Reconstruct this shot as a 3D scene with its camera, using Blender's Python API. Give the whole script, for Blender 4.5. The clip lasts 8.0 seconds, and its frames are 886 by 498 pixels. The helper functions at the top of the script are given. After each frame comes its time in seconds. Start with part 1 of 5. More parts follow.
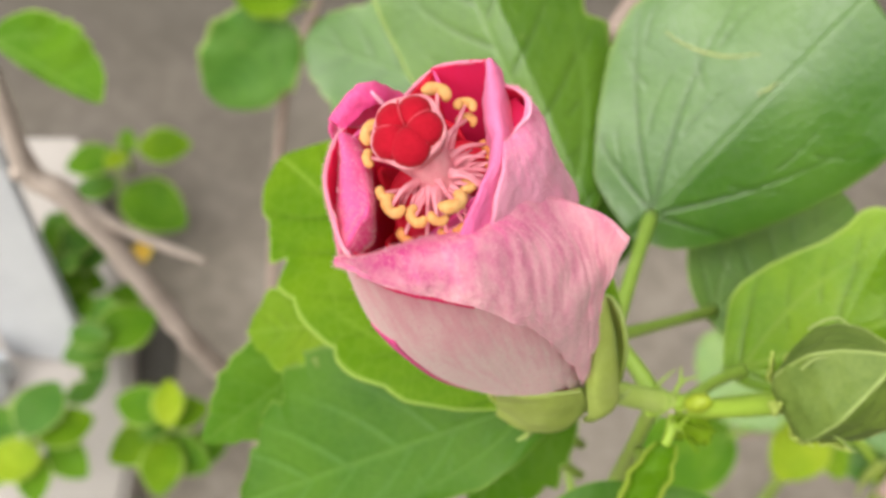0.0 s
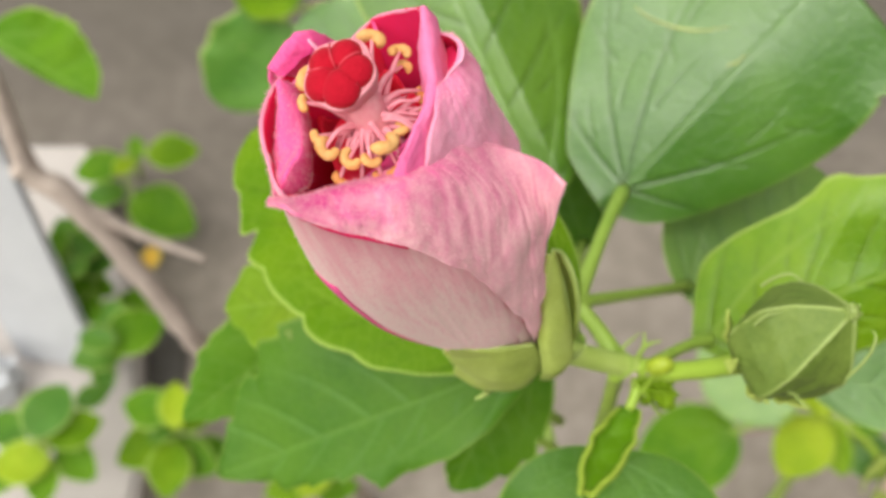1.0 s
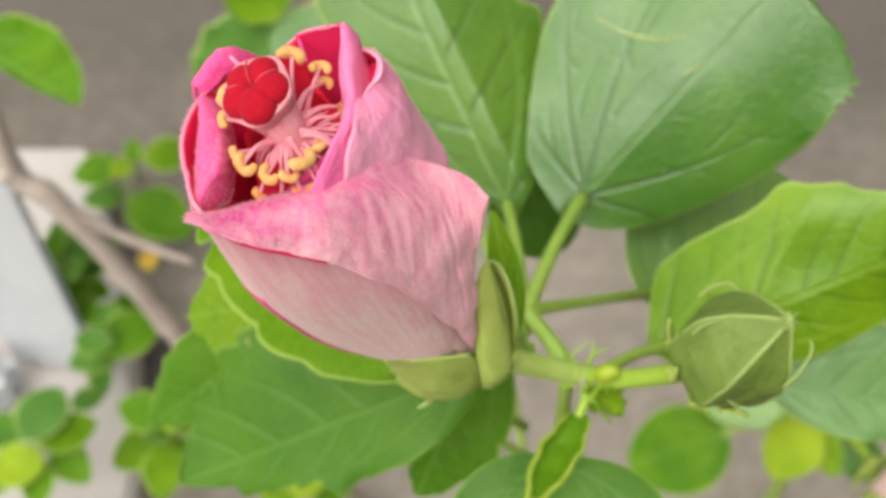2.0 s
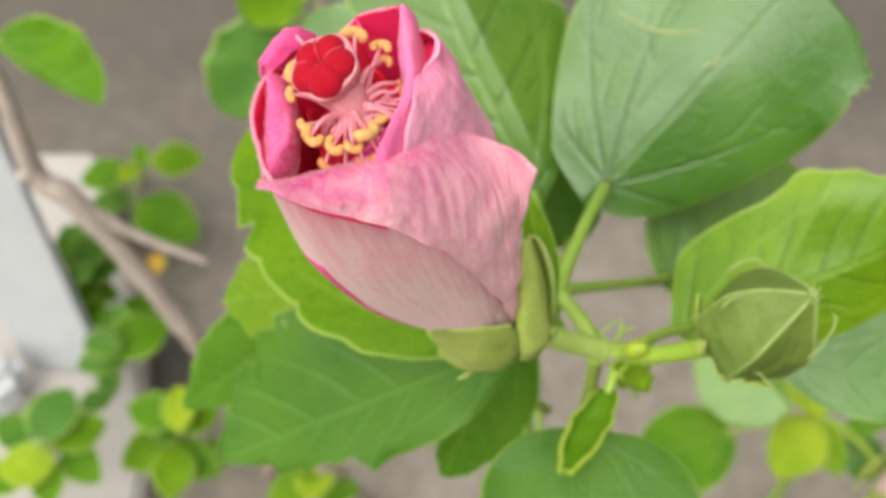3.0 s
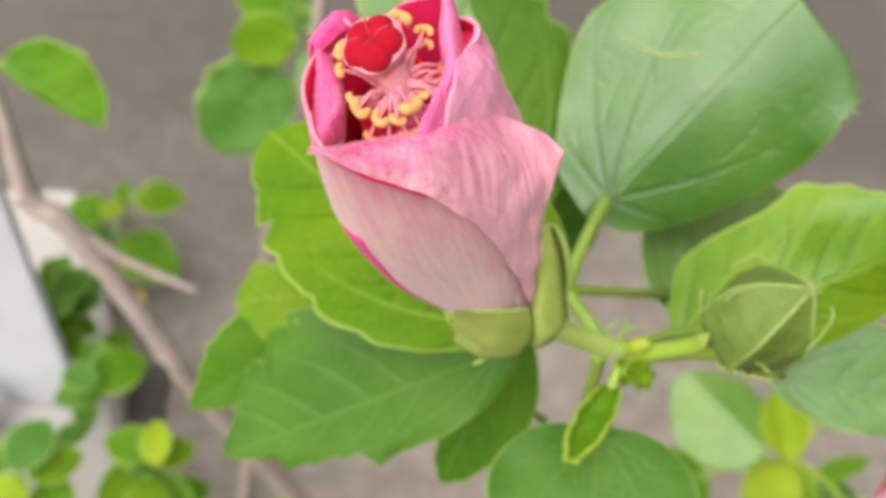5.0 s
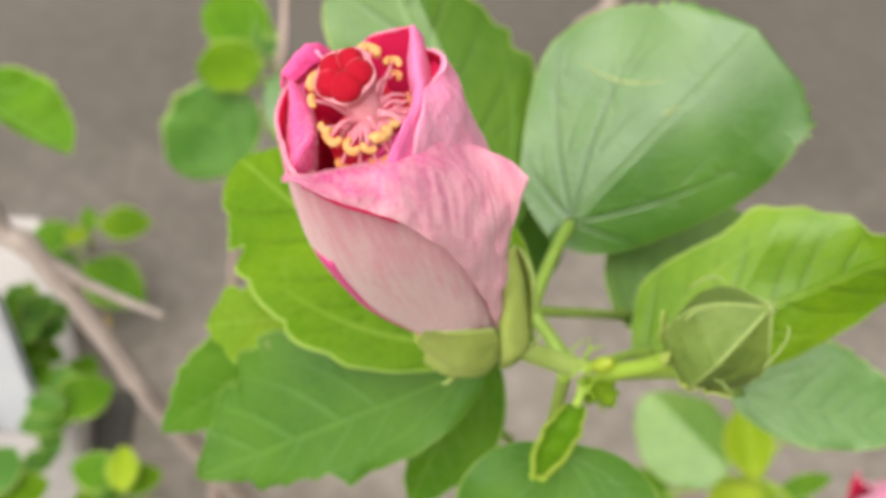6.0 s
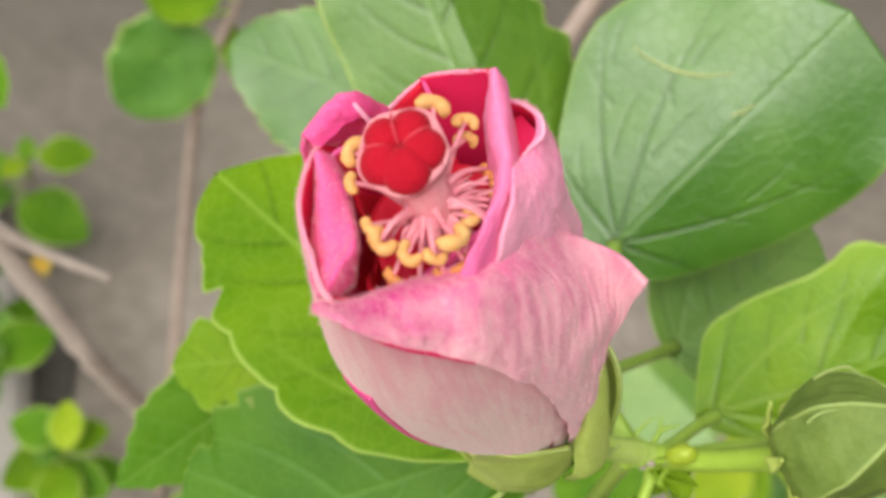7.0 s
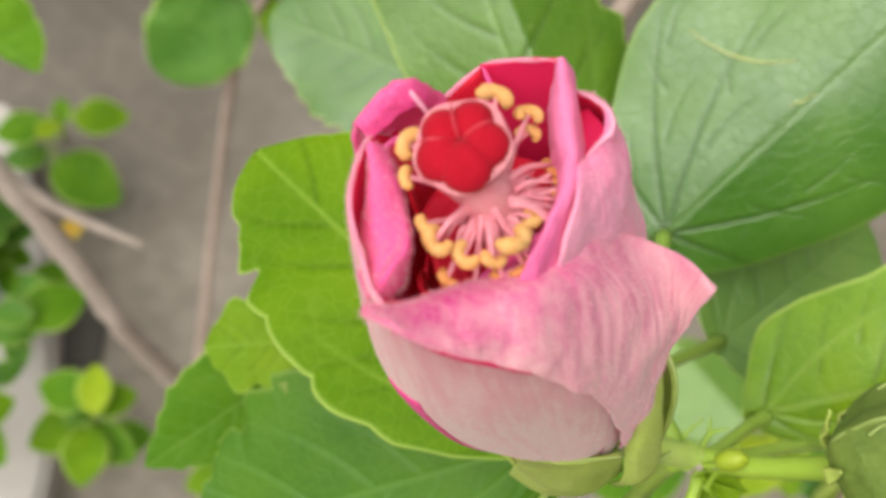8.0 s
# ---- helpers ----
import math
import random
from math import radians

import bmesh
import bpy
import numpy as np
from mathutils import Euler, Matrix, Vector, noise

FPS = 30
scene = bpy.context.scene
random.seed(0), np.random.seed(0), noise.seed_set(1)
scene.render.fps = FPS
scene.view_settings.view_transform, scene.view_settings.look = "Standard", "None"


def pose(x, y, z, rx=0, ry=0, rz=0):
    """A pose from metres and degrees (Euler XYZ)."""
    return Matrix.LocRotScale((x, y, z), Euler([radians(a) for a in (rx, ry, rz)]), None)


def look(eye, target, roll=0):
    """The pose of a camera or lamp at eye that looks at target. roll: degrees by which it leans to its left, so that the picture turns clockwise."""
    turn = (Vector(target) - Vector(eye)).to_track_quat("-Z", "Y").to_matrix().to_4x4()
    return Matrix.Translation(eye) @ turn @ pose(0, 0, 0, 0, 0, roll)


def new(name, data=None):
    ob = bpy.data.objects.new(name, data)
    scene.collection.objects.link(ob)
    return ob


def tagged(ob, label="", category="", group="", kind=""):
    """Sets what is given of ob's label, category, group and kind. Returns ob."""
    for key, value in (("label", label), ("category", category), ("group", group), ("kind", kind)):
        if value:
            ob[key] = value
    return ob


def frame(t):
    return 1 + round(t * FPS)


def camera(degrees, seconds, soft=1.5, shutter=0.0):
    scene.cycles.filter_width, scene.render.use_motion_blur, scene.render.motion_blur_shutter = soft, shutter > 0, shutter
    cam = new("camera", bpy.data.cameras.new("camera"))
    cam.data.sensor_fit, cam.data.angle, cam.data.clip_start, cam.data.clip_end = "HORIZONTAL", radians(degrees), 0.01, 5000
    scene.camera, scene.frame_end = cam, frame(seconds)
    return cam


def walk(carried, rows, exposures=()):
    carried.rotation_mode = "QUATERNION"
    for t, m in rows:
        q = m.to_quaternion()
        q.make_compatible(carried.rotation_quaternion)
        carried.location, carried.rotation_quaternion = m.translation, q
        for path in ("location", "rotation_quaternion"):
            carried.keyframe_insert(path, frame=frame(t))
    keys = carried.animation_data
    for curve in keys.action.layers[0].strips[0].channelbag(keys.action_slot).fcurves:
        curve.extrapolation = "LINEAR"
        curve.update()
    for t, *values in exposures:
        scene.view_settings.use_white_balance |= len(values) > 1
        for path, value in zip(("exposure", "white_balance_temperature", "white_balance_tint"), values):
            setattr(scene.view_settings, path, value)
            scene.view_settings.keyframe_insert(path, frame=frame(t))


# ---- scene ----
cam = camera(38.5, 8.0, soft=3.0)
cam.data.dof.use_dof = True
cam.data.dof.focus_distance = 0.160
cam.data.dof.aperture_fstop = 27.0
PATH = [
    (0, -0.0133, 0.026, 0.9866, 33.15, -1.19, -0.14),
    (0.5, -0.0045, 0.0227, 0.988, 34.15, -0.19, 0.17),
    (1, -0.0024, 0.0166, 0.9842, 33.77, -0.2, -0.05),
    (2.3, 0.0110, 0.0171, 0.9878, 33.73, 0.31, 0.08),
    (2.5, 0.0051, 0.0151, 0.9882, 33.25, 0.13, -0.14),
    (3, 0.0014, 0.006, 0.9924, 34.26, 0.03, 0.03),
    (3.5, 0.0, 0.0, 1.0, 35.0, -0.0, -0.0),
    (4, -0.0038, -0.0074, 0.9945, 35.83, -1.15, -0.24),
    (4.2, -0.0115, -0.0066, 0.9943, 36.22, -2.06, -0.29),
    (5.3, -0.0076, -0.0134, 0.9945, 37.20, -1.97, 0.47),
    (5.5, -0.0098, -0.0137, 0.9967, 37.47, -2.06, 0.27),
    (6, -0.0092, -0.016, 0.9999, 38.05, -2.99, -0.91),
    (6.5, -0.0197, 0.0027, 0.985, 36.57, -4.94, -3.07),
    (6.8, -0.0276, 0.0256, 0.9717, 34.84, -5.24, -2.27),
    (7, -0.0229, 0.0427, 0.9663, 33.92, -5.4, -1.85),
    (7.5, -0.0159, 0.049, 0.963, 33.0, -5.29, 0.07),
    (8, -0.0251, 0.0501, 0.9605, 32.37, -5.26, 0.34),
]
walk(cam, [(t, pose(x, y, z, rx, ry, rz)) for t, x, y, z, rx, ry, rz in PATH],
     [(0.0, 0.23, 6700, 8.0), (3.0, 0.23, 6650, 6.0), (5.5, 0.32, 6580, 10.0), (6.5, 0.32, 6600, 9.0), (7.0, 0.21, 6680, 7.0), (8.0, 0.14, 6760, 6.0)])

# ---- world and light: bright overcast day ----
world = bpy.data.worlds.new("overcast_sky")
scene.world = world
world.use_nodes = True
wn = world.node_tree
sky = wn.nodes.new("ShaderNodeTexSky")
sky.sky_type = "NISHITA"
sky.sun_disc = False
sky.sun_elevation, sky.sun_rotation = radians(62), radians(208)
sky.dust_density, sky.air_density = 5.0, 1.0
milk = wn.nodes.new("ShaderNodeHueSaturation")
milk.inputs["Saturation"].default_value = 0.12
wn.links.new(sky.outputs[0], milk.inputs["Color"])
wn.links.new(milk.outputs[0], wn.nodes["Background"].inputs[0])
wn.nodes["Background"].inputs[1].default_value = 0.15
sun = new("sun", bpy.data.lights.new("sun", "SUN"))
sun.data.energy, sun.data.angle, sun.data.color = 2.5, radians(108), (1.0, 0.94, 0.81)
sun.matrix_world = look((-1.1, -2.0, 3.9), (0, 0.15, 0.75))


# ---- materials ----
def material(name, rough=0.5):
    m = bpy.data.materials.new(name)
    m.use_nodes = True
    t = m.node_tree
    b = t.nodes["Principled BSDF"]
    b.inputs["Roughness"].default_value = rough
    return m, t, b


def add(t, kind, **values):
    n = t.nodes.new("ShaderNode" + kind)
    for k, v in values.items():
        n.inputs[k.replace("_", " ")].default_value = v
    return n


def blend(t, fac, a, b, mode="MIX"):
    """Colour mix; a, b and fac are sockets or values."""
    n = t.nodes.new("ShaderNodeMix")
    n.data_type, n.blend_type = "RGBA", mode
    for slot, v in ((0, fac), (6, a), (7, b)):
        if isinstance(v, bpy.types.NodeSocket):
            t.links.new(v, n.inputs[slot])
        elif slot == 0:
            n.inputs[0].default_value = v
        else:
            n.inputs[slot].default_value = (*v, 1)
    return n.outputs[2]


def ramp(t, value, lo, hi):
    n = t.nodes.new("ShaderNodeMapRange")
    t.links.new(value, n.inputs[0])
    n.inputs[1].default_value, n.inputs[2].default_value = lo, hi
    n.interpolation_type = "SMOOTHSTEP"
    return n.outputs[0]


def grain(t, scale, detail=4.0, coords="Object", stretch=(1, 1, 1), rough=0.55):
    co = t.nodes.new("ShaderNodeTexCoord")
    mp = t.nodes.new("ShaderNodeMapping")
    mp.inputs["Scale"].default_value = stretch
    t.links.new(co.outputs[coords], mp.inputs[0])
    n = add(t, "TexNoise", Scale=scale, Detail=detail, Roughness=rough)
    t.links.new(mp.outputs[0], n.inputs["Vector"])
    return n.outputs["Fac"]


def bump(t, b, height, strength, distance):
    n = add(t, "Bump", Strength=strength, Distance=distance)
    t.links.new(height, n.inputs["Height"])
    t.links.new(n.outputs[0], b.inputs["Normal"])


def thin(t, b, colour, share):
    """Lets part of the light through a thin leaf or petal."""
    tr = t.nodes.new("ShaderNodeBsdfTranslucent")
    t.links.new(colour, tr.inputs[0])
    mx = t.nodes.new("ShaderNodeMixShader")
    mx.inputs[0].default_value = share
    t.links.new(b.outputs[0], mx.inputs[1])
    t.links.new(tr.outputs[0], mx.inputs[2])
    t.links.new(mx.outputs[0], t.nodes["Material Output"].inputs[0])


def leaf_material(name, dark, light, vein, rough=0.38, gloss=0.7, coat=0.35, wax=1.5, net_=None):
    m, t, b = material(name, rough)
    att = t.nodes.new("ShaderNodeAttribute")
    att.attribute_name = "vein"
    edge = t.nodes.new("ShaderNodeAttribute")
    edge.attribute_name = "margin"
    big = ramp(t, grain(t, 38, 3), 0.35, 0.68)
    c = blend(t, big, dark, light)
    fine = ramp(t, grain(t, 420, 5), 0.3, 0.75)
    c = blend(t, fine, c, light, "MIX")
    c2 = blend(t, 0.72, c, blend(t, big, dark, light))
    # shade of sunken side veins goes into the colour, unless net_ replaces it
    small = t.nodes.new("ShaderNodeAttribute")
    small.attribute_name = "groove"
    c2 = blend(t, small.outputs["Fac"], c2, net_ or [v * 0.38 for v in dark])
    c3 = blend(t, att.outputs["Fac"], c2, vein)
    c4 = blend(t, edge.outputs["Fac"], c3, (0.52, 0.68, 0.17))
    cells = t.nodes.new("ShaderNodeTexVoronoi")
    cells.feature = "DISTANCE_TO_EDGE"
    cells.inputs["Scale"].default_value = 330
    wob = t.nodes.new("ShaderNodeTexCoord")
    t.links.new(wob.outputs["Object"], cells.inputs["Vector"])
    lines = ramp(t, cells.outputs["Distance"], 0.10, 0.0)
    ln = t.nodes.new("ShaderNodeMath")
    ln.operation = "MULTIPLY"
    t.links.new(lines, ln.inputs[0])
    ln.inputs[1].default_value = 0.10
    c4 = blend(t, ln.outputs[0], c4, vein)
    spots = ramp(t, grain(t, 150, 2), 0.73, 0.78)
    sp = t.nodes.new("ShaderNodeMath")
    sp.operation = "MULTIPLY"
    t.links.new(spots, sp.inputs[0])
    sp.inputs[1].default_value = 0.4
    c5 = blend(t, sp.outputs[0], c4, (0.42, 0.45, 0.16))
    t.links.new(c5, b.inputs["Base Color"])
    b.inputs["Specular IOR Level"].default_value = gloss
    b.inputs["Coat Weight"].default_value = coat
    b.inputs["Coat IOR"].default_value = wax
    b.inputs["Coat Roughness"].default_value = 0.30
    rel = t.nodes.new("ShaderNodeMath")
    rel.operation = "MULTIPLY_ADD"
    t.links.new(lines, rel.inputs[0])
    rel.inputs[1].default_value = -0.7
    t.links.new(grain(t, 450, 4), rel.inputs[2])
    bump(t, b, rel.outputs[0], 0.3, 0.0005)
    thin(t, b, c5, 0.25)
    return m


LEAF_GREEN = leaf_material("leaf_green", (0.056, 0.186, 0.010), (0.104, 0.260, 0.022), (0.20, 0.37, 0.09), 0.40, 0.85, 0.46, 1.57)
LEAF_DARK = leaf_material("leaf_dark", (0.053, 0.170, 0.005), (0.090, 0.228, 0.010), (0.18, 0.36, 0.07), 0.45, 0.28, 0.06, 1.5, (0.13, 0.30, 0.06))
LEAF_DEEP = leaf_material("leaf_deep_green", (0.064, 0.198, 0.004), (0.108, 0.262, 0.007), (0.28, 0.46, 0.10), 0.48, 0.15, 0.0, 1.5, (0.15, 0.32, 0.05))
LEAF_TOP = leaf_material("leaf_warm_green", (0.078, 0.215, 0.006), (0.130, 0.285, 0.013), (0.22, 0.40, 0.08), 0.40, 0.9, 0.55, 1.6)
LEAF_MID = leaf_material("leaf_mid_green", (0.076, 0.215, 0.005), (0.128, 0.285, 0.009), (0.33, 0.51, 0.13), 0.48, 0.12, 0.0)
LEAF_BLUE = leaf_material("leaf_bluish", (0.165, 0.350, 0.085), (0.225, 0.42, 0.13), (0.28, 0.46, 0.17), 0.40, 0.8, 0.45, 1.55)
LEAF_SAGE = leaf_material("leaf_sage", (0.075, 0.230, 0.020), (0.120, 0.295, 0.036), (0.22, 0.38, 0.10), 0.45, 0.4, 0.15)
LEAF_PALE = leaf_material("leaf_pale_green", (0.16, 0.345, 0.045), (0.235, 0.42, 0.07), (0.28, 0.46, 0.12), 0.42, 0.9, 0.45, 1.55)
LEAF_LIME = leaf_material("leaf_lime", (0.105, 0.24, 0.003), (0.170, 0.315, 0.006), (0.40, 0.56, 0.09), 0.5, 0.12, 0.0)
LEAF_PALE_LIME = leaf_material("leaf_pale_lime", (0.17, 0.33, 0.010), (0.26, 0.42, 0.02), (0.42, 0.58, 0.12), 0.5, 0.12, 0.0)
LEAF_LIME_GLOSS = leaf_material("leaf_lime_glossy", (0.135, 0.300, 0.004), (0.235, 0.405, 0.008), (0.34, 0.50, 0.09), 0.42, 0.45, 0.30, 1.5)
LEAF_YELLOW = leaf_material("leaf_yellow_green", (0.25, 0.40, 0.012), (0.35, 0.48, 0.02), (0.50, 0.57, 0.10), 0.5, 0.15, 0.0)
LEAF_GOLD = leaf_material("leaf_golden", (0.70, 0.42, 0.02), (0.80, 0.52, 0.04), (0.80, 0.62, 0.20))
LEAF_RIM = leaf_material("leaf_pale_rim", (0.26, 0.40, 0.03), (0.35, 0.48, 0.06), (0.44, 0.56, 0.12), 0.5, 0.15, 0.0)


def petal_material(name, pale, strong, along_lo, along_hi, rough, share, across=0.0, streaks=0.3, flecks=0.22, sheen=0.3):
    """Petal: colour runs from pale to strong along its length, with long fine streaks."""
    m, t, b = material(name, rough)
    uv = t.nodes.new("ShaderNodeTexCoord")
    sep = t.nodes.new("ShaderNodeSeparateXYZ")
    t.links.new(uv.outputs["UV"], sep.inputs[0])
    streak = grain(t, 5, 6, "UV", (7, 0.9, 1), 0.62)
    wide = grain(t, 3, 3, "UV", (2.2, 1.4, 1))
    lean = t.nodes.new("ShaderNodeMath")
    lean.operation = "MULTIPLY_ADD"
    t.links.new(sep.outputs[0], lean.inputs[0])
    lean.inputs[1].default_value = across
    t.links.new(sep.outputs[1], lean.inputs[2])
    base = ramp(t, lean.outputs[0], along_lo, along_hi)
    mth = t.nodes.new("ShaderNodeMath")
    mth.operation = "MULTIPLY_ADD"
    t.links.new(ramp(t, streak, 0.36, 0.66), mth.inputs[0])
    mth.inputs[1].default_value = streaks
    t.links.new(base, mth.inputs[2])
    mt2 = t.nodes.new("ShaderNodeMath")
    mt2.operation = "MULTIPLY_ADD"
    t.links.new(ramp(t, wide, 0.3, 0.7), mt2.inputs[0])
    mt2.inputs[1].default_value = 0.14
    t.links.new(mth.outputs[0], mt2.inputs[2])
    off = t.nodes.new("ShaderNodeMath")
    off.operation, off.use_clamp = "SUBTRACT", True
    t.links.new(mt2.outputs[0], off.inputs[0])
    off.inputs[1].default_value = 0.14 + streaks / 2
    c = blend(t, off.outputs[0], pale, strong)
    speck = ramp(t, grain(t, 2000, 3), 0.45, 0.66)
    sp = t.nodes.new("ShaderNodeMath")
    sp.operation = "MULTIPLY"
    t.links.new(speck, sp.inputs[0])
    sp.inputs[1].default_value = flecks
    c2 = blend(t, sp.outputs[0], c, strong)
    t.links.new(c2, b.inputs["Base Color"])
    b.inputs["Sheen Weight"].default_value = sheen
    b.inputs["Sheen Roughness"].default_value = 0.4
    b.inputs["Specular IOR Level"].default_value = 0.25
    hh = t.nodes.new("ShaderNodeMath")
    hh.operation = "ADD"
    t.links.new(streak, hh.inputs[0])
    t.links.new(grain(t, 1500, 3), hh.inputs[1])
    bump(t, b, hh.outputs[0], 0.32, 0.0004)
    thin(t, b, c2, share)
    return m


PETAL_OUT = petal_material("petal_outer", (0.98, 0.78, 0.75), (0.86, 0.29, 0.43), 0.30, 1.4, 0.6, 0.28, 0.0, 0.32, 0.18)
PETAL_FLAP = petal_material("petal_flap", (0.93, 0.54, 0.60), (0.74, 0.075, 0.32), -1.15, 0.70, 0.6, 0.12, -1.50, 0.34, 0.13)
PETAL_SIDE = petal_material("petal_side", (1.0, 0.46, 0.66), (0.95, 0.22, 0.50), 0.25, 1.4, 0.6, 0.16, 0.0, 0.34, 0.12, 0.2)
PETAL_RIDGE = petal_material("petal_ridge", (1.0, 0.27, 0.54), (0.94, 0.13, 0.42), 0.2, 1.4, 0.6, 0.2, 0.0, 0.34, 0.14, 0.1)
PETAL_MID = petal_material("petal_mid", (0.95, 0.17, 0.50), (0.92, 0.09, 0.40), 0.3, 1.5, 0.55, 0.45)
PETAL_BACK = petal_material("petal_back", (1.0, 0.42, 0.62), (0.95, 0.20, 0.46), 0.4, 1.6, 0.55, 0.35)
PETAL_IN = petal_material("petal_inner", (1.0, 0.050, 0.25), (1.0, 0.035, 0.18), 0.0, 1.2, 0.6, 0.5, 0.0, 0.3, 0.2, 0.03)
PETAL_CURL = petal_material("petal_curl", (0.97, 0.17, 0.45), (0.91, 0.07, 0.34), 0.2, 1.3, 0.6, 0.25, 0.0, 0.36, 0.14, 0.06)
PETAL_DEEP = petal_material("petal_deep", (0.98, 0.05, 0.14), (0.92, 0.028, 0.08), 0.1, 0.9, 0.6, 0.4, 0.0, 0.3, 0.2, 0.03)


def plain(name, colour, other, scale, rough, relief=0.2, share=0.0, sheen=0.0, depth=0.0005):
    m, t, b = material(name, rough)
    c = blend(t, ramp(t, grain(t, scale, 5), 0.3, 0.7), colour, other)
    c = blend(t, 0.35, c, blend(t, ramp(t, grain(t, scale * 7, 4), 0.3, 0.7), other, colour))
    t.links.new(c, b.inputs["Base Color"])
    b.inputs["Sheen Weight"].default_value = sheen
    bump(t, b, grain(t, scale * 5, 4), relief, depth)
    if share:
        thin(t, b, c, share)
    return m


STIGMA = plain("stigma_red", (0.46, 0.006, 0.024), (0.37, 0.004, 0.017), 400, 0.8, 0.4, 0, 0.05)
STIGMA.node_tree.nodes["Principled BSDF"].inputs["Specular IOR Level"].default_value = 0.12
SEAM = plain("stigma_seam", (0.58, 0.05, 0.085), (0.50, 0.028, 0.05), 500, 0.7, 0.2)
FUZZ = plain("petal_fuzz", (0.97, 0.58, 0.70), (0.95, 0.50, 0.64), 300, 0.7, 0.0, 0.4)
FILAMENT = plain("filament_pink", (0.93, 0.42, 0.50), (0.88, 0.28, 0.38), 500, 0.45, 0.2, 0.2)
STYLE = plain("style_pink", (0.92, 0.42, 0.48), (0.88, 0.29, 0.37), 500, 0.45, 0.2, 0.2)
ANTHER = plain("anther_yellow", (0.95, 0.57, 0.23), (0.88, 0.43, 0.13), 700, 0.7, 0.6, 0.15, 0, 0.0006)
ANTHER_DARK = plain("anther_orange", (0.80, 0.38, 0.12), (0.66, 0.22, 0.06), 700, 0.6, 0.5)
SEPAL = plain("sepal_green", (0.52, 0.64, 0.16), (0.41, 0.52, 0.095), 220, 0.5, 0.4, 0.15)
SEPAL_EDGE = plain("sepal_edge", (0.50, 0.62, 0.22), (0.42, 0.55, 0.15), 260, 0.5, 0.2, 0.1)
STEM = plain("stem_green", (0.36, 0.52, 0.09), (0.28, 0.44, 0.06), 160, 0.42, 0.25)
STEM_LIGHT = plain("stem_lime", (0.36, 0.52, 0.06), (0.29, 0.45, 0.045), 160, 0.42, 0.25)
STEM_PALE = plain("stem_pale_green", (0.50, 0.63, 0.18), (0.40, 0.54, 0.11), 160, 0.42, 0.25)
KNOB = plain("knob_yellow_green", (0.37, 0.47, 0.03), (0.30, 0.40, 0.025), 200, 0.45, 0.2)
BUD = plain("bud_green", (0.18, 0.262, 0.044), (0.115, 0.190, 0.025), 170, 0.6, 0.6, 0.08)
BUD_RIB = plain("bud_rib", (0.30, 0.39, 0.12), (0.24, 0.33, 0.075), 300, 0.5, 0.3)
BARK = plain("bark", (0.55, 0.465, 0.42), (0.40, 0.33, 0.29), 130, 0.75, 0.6, 0, 0, 0.002)
BARK_PINK = plain("bark_pinkish", (0.46, 0.36, 0.32), (0.36, 0.27, 0.23), 60, 0.75, 0.5, 0, 0, 0.002)
PLASTER = plain("white_plaster", (0.59, 0.61, 0.66), (0.52, 0.54, 0.59), 14, 0.8, 0.3, 0, 0, 0.002)
# dark colour of the walls added out of view
WALL = plain("unseen_wall", (0.14, 0.125, 0.11), (0.10, 0.09, 0.08), 6, 0.9, 0.4, 0, 0, 0.003)
GREY_PATCH = plain("dark_grey_patch", (0.115, 0.107, 0.098), (0.085, 0.078, 0.07), 40, 0.9, 0.6, 0, 0, 0.004)
SLAB = plain("pale_concrete", (0.54, 0.50, 0.487), (0.46, 0.425, 0.41), 9, 0.85, 0.4, 0, 0, 0.003)
DRY = plain("dry_scar", (0.52, 0.58, 0.26), (0.42, 0.48, 0.18), 500, 0.7, 0.5)


def ground_material():
    m, t, b = material("worn_concrete", 0.9)
    c = blend(t, ramp(t, grain(t, 2.2, 5), 0.32, 0.68), (0.235, 0.203, 0.172), (0.36, 0.314, 0.270))
    c = blend(t, ramp(t, grain(t, 9, 6), 0.42, 0.75), c, (0.355, 0.312, 0.278))
    d = blend(t, ramp(t, grain(t, 48, 6), 0.38, 0.66), (0.082, 0.070, 0.060), (0.25, 0.22, 0.195))
    c = blend(t, 0.34, c, d)
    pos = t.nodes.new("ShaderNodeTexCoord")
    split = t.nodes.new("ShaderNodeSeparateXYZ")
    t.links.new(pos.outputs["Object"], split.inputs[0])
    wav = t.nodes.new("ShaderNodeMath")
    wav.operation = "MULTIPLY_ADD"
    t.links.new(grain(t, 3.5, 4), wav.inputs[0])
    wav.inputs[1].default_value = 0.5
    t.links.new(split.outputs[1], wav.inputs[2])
    # the ground is darker across the yard in an uneven band
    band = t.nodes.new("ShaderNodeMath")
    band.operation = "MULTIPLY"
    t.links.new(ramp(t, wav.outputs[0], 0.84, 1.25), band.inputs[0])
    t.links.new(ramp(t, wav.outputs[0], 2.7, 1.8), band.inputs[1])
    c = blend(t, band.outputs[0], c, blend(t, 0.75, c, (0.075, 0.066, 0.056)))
    s = ramp(t, grain(t, 5.5, 3), 0.62, 0.75)
    sp = t.nodes.new("ShaderNodeMath")
    sp.operation = "MULTIPLY"
    t.links.new(s, sp.inputs[0])
    sp.inputs[1].default_value = 0.45
    c = blend(t, sp.outputs[0], c, (0.075, 0.066, 0.058))
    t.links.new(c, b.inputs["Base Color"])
    bump(t, b, grain(t, 90, 8), 0.5, 0.004)
    return m


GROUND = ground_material()


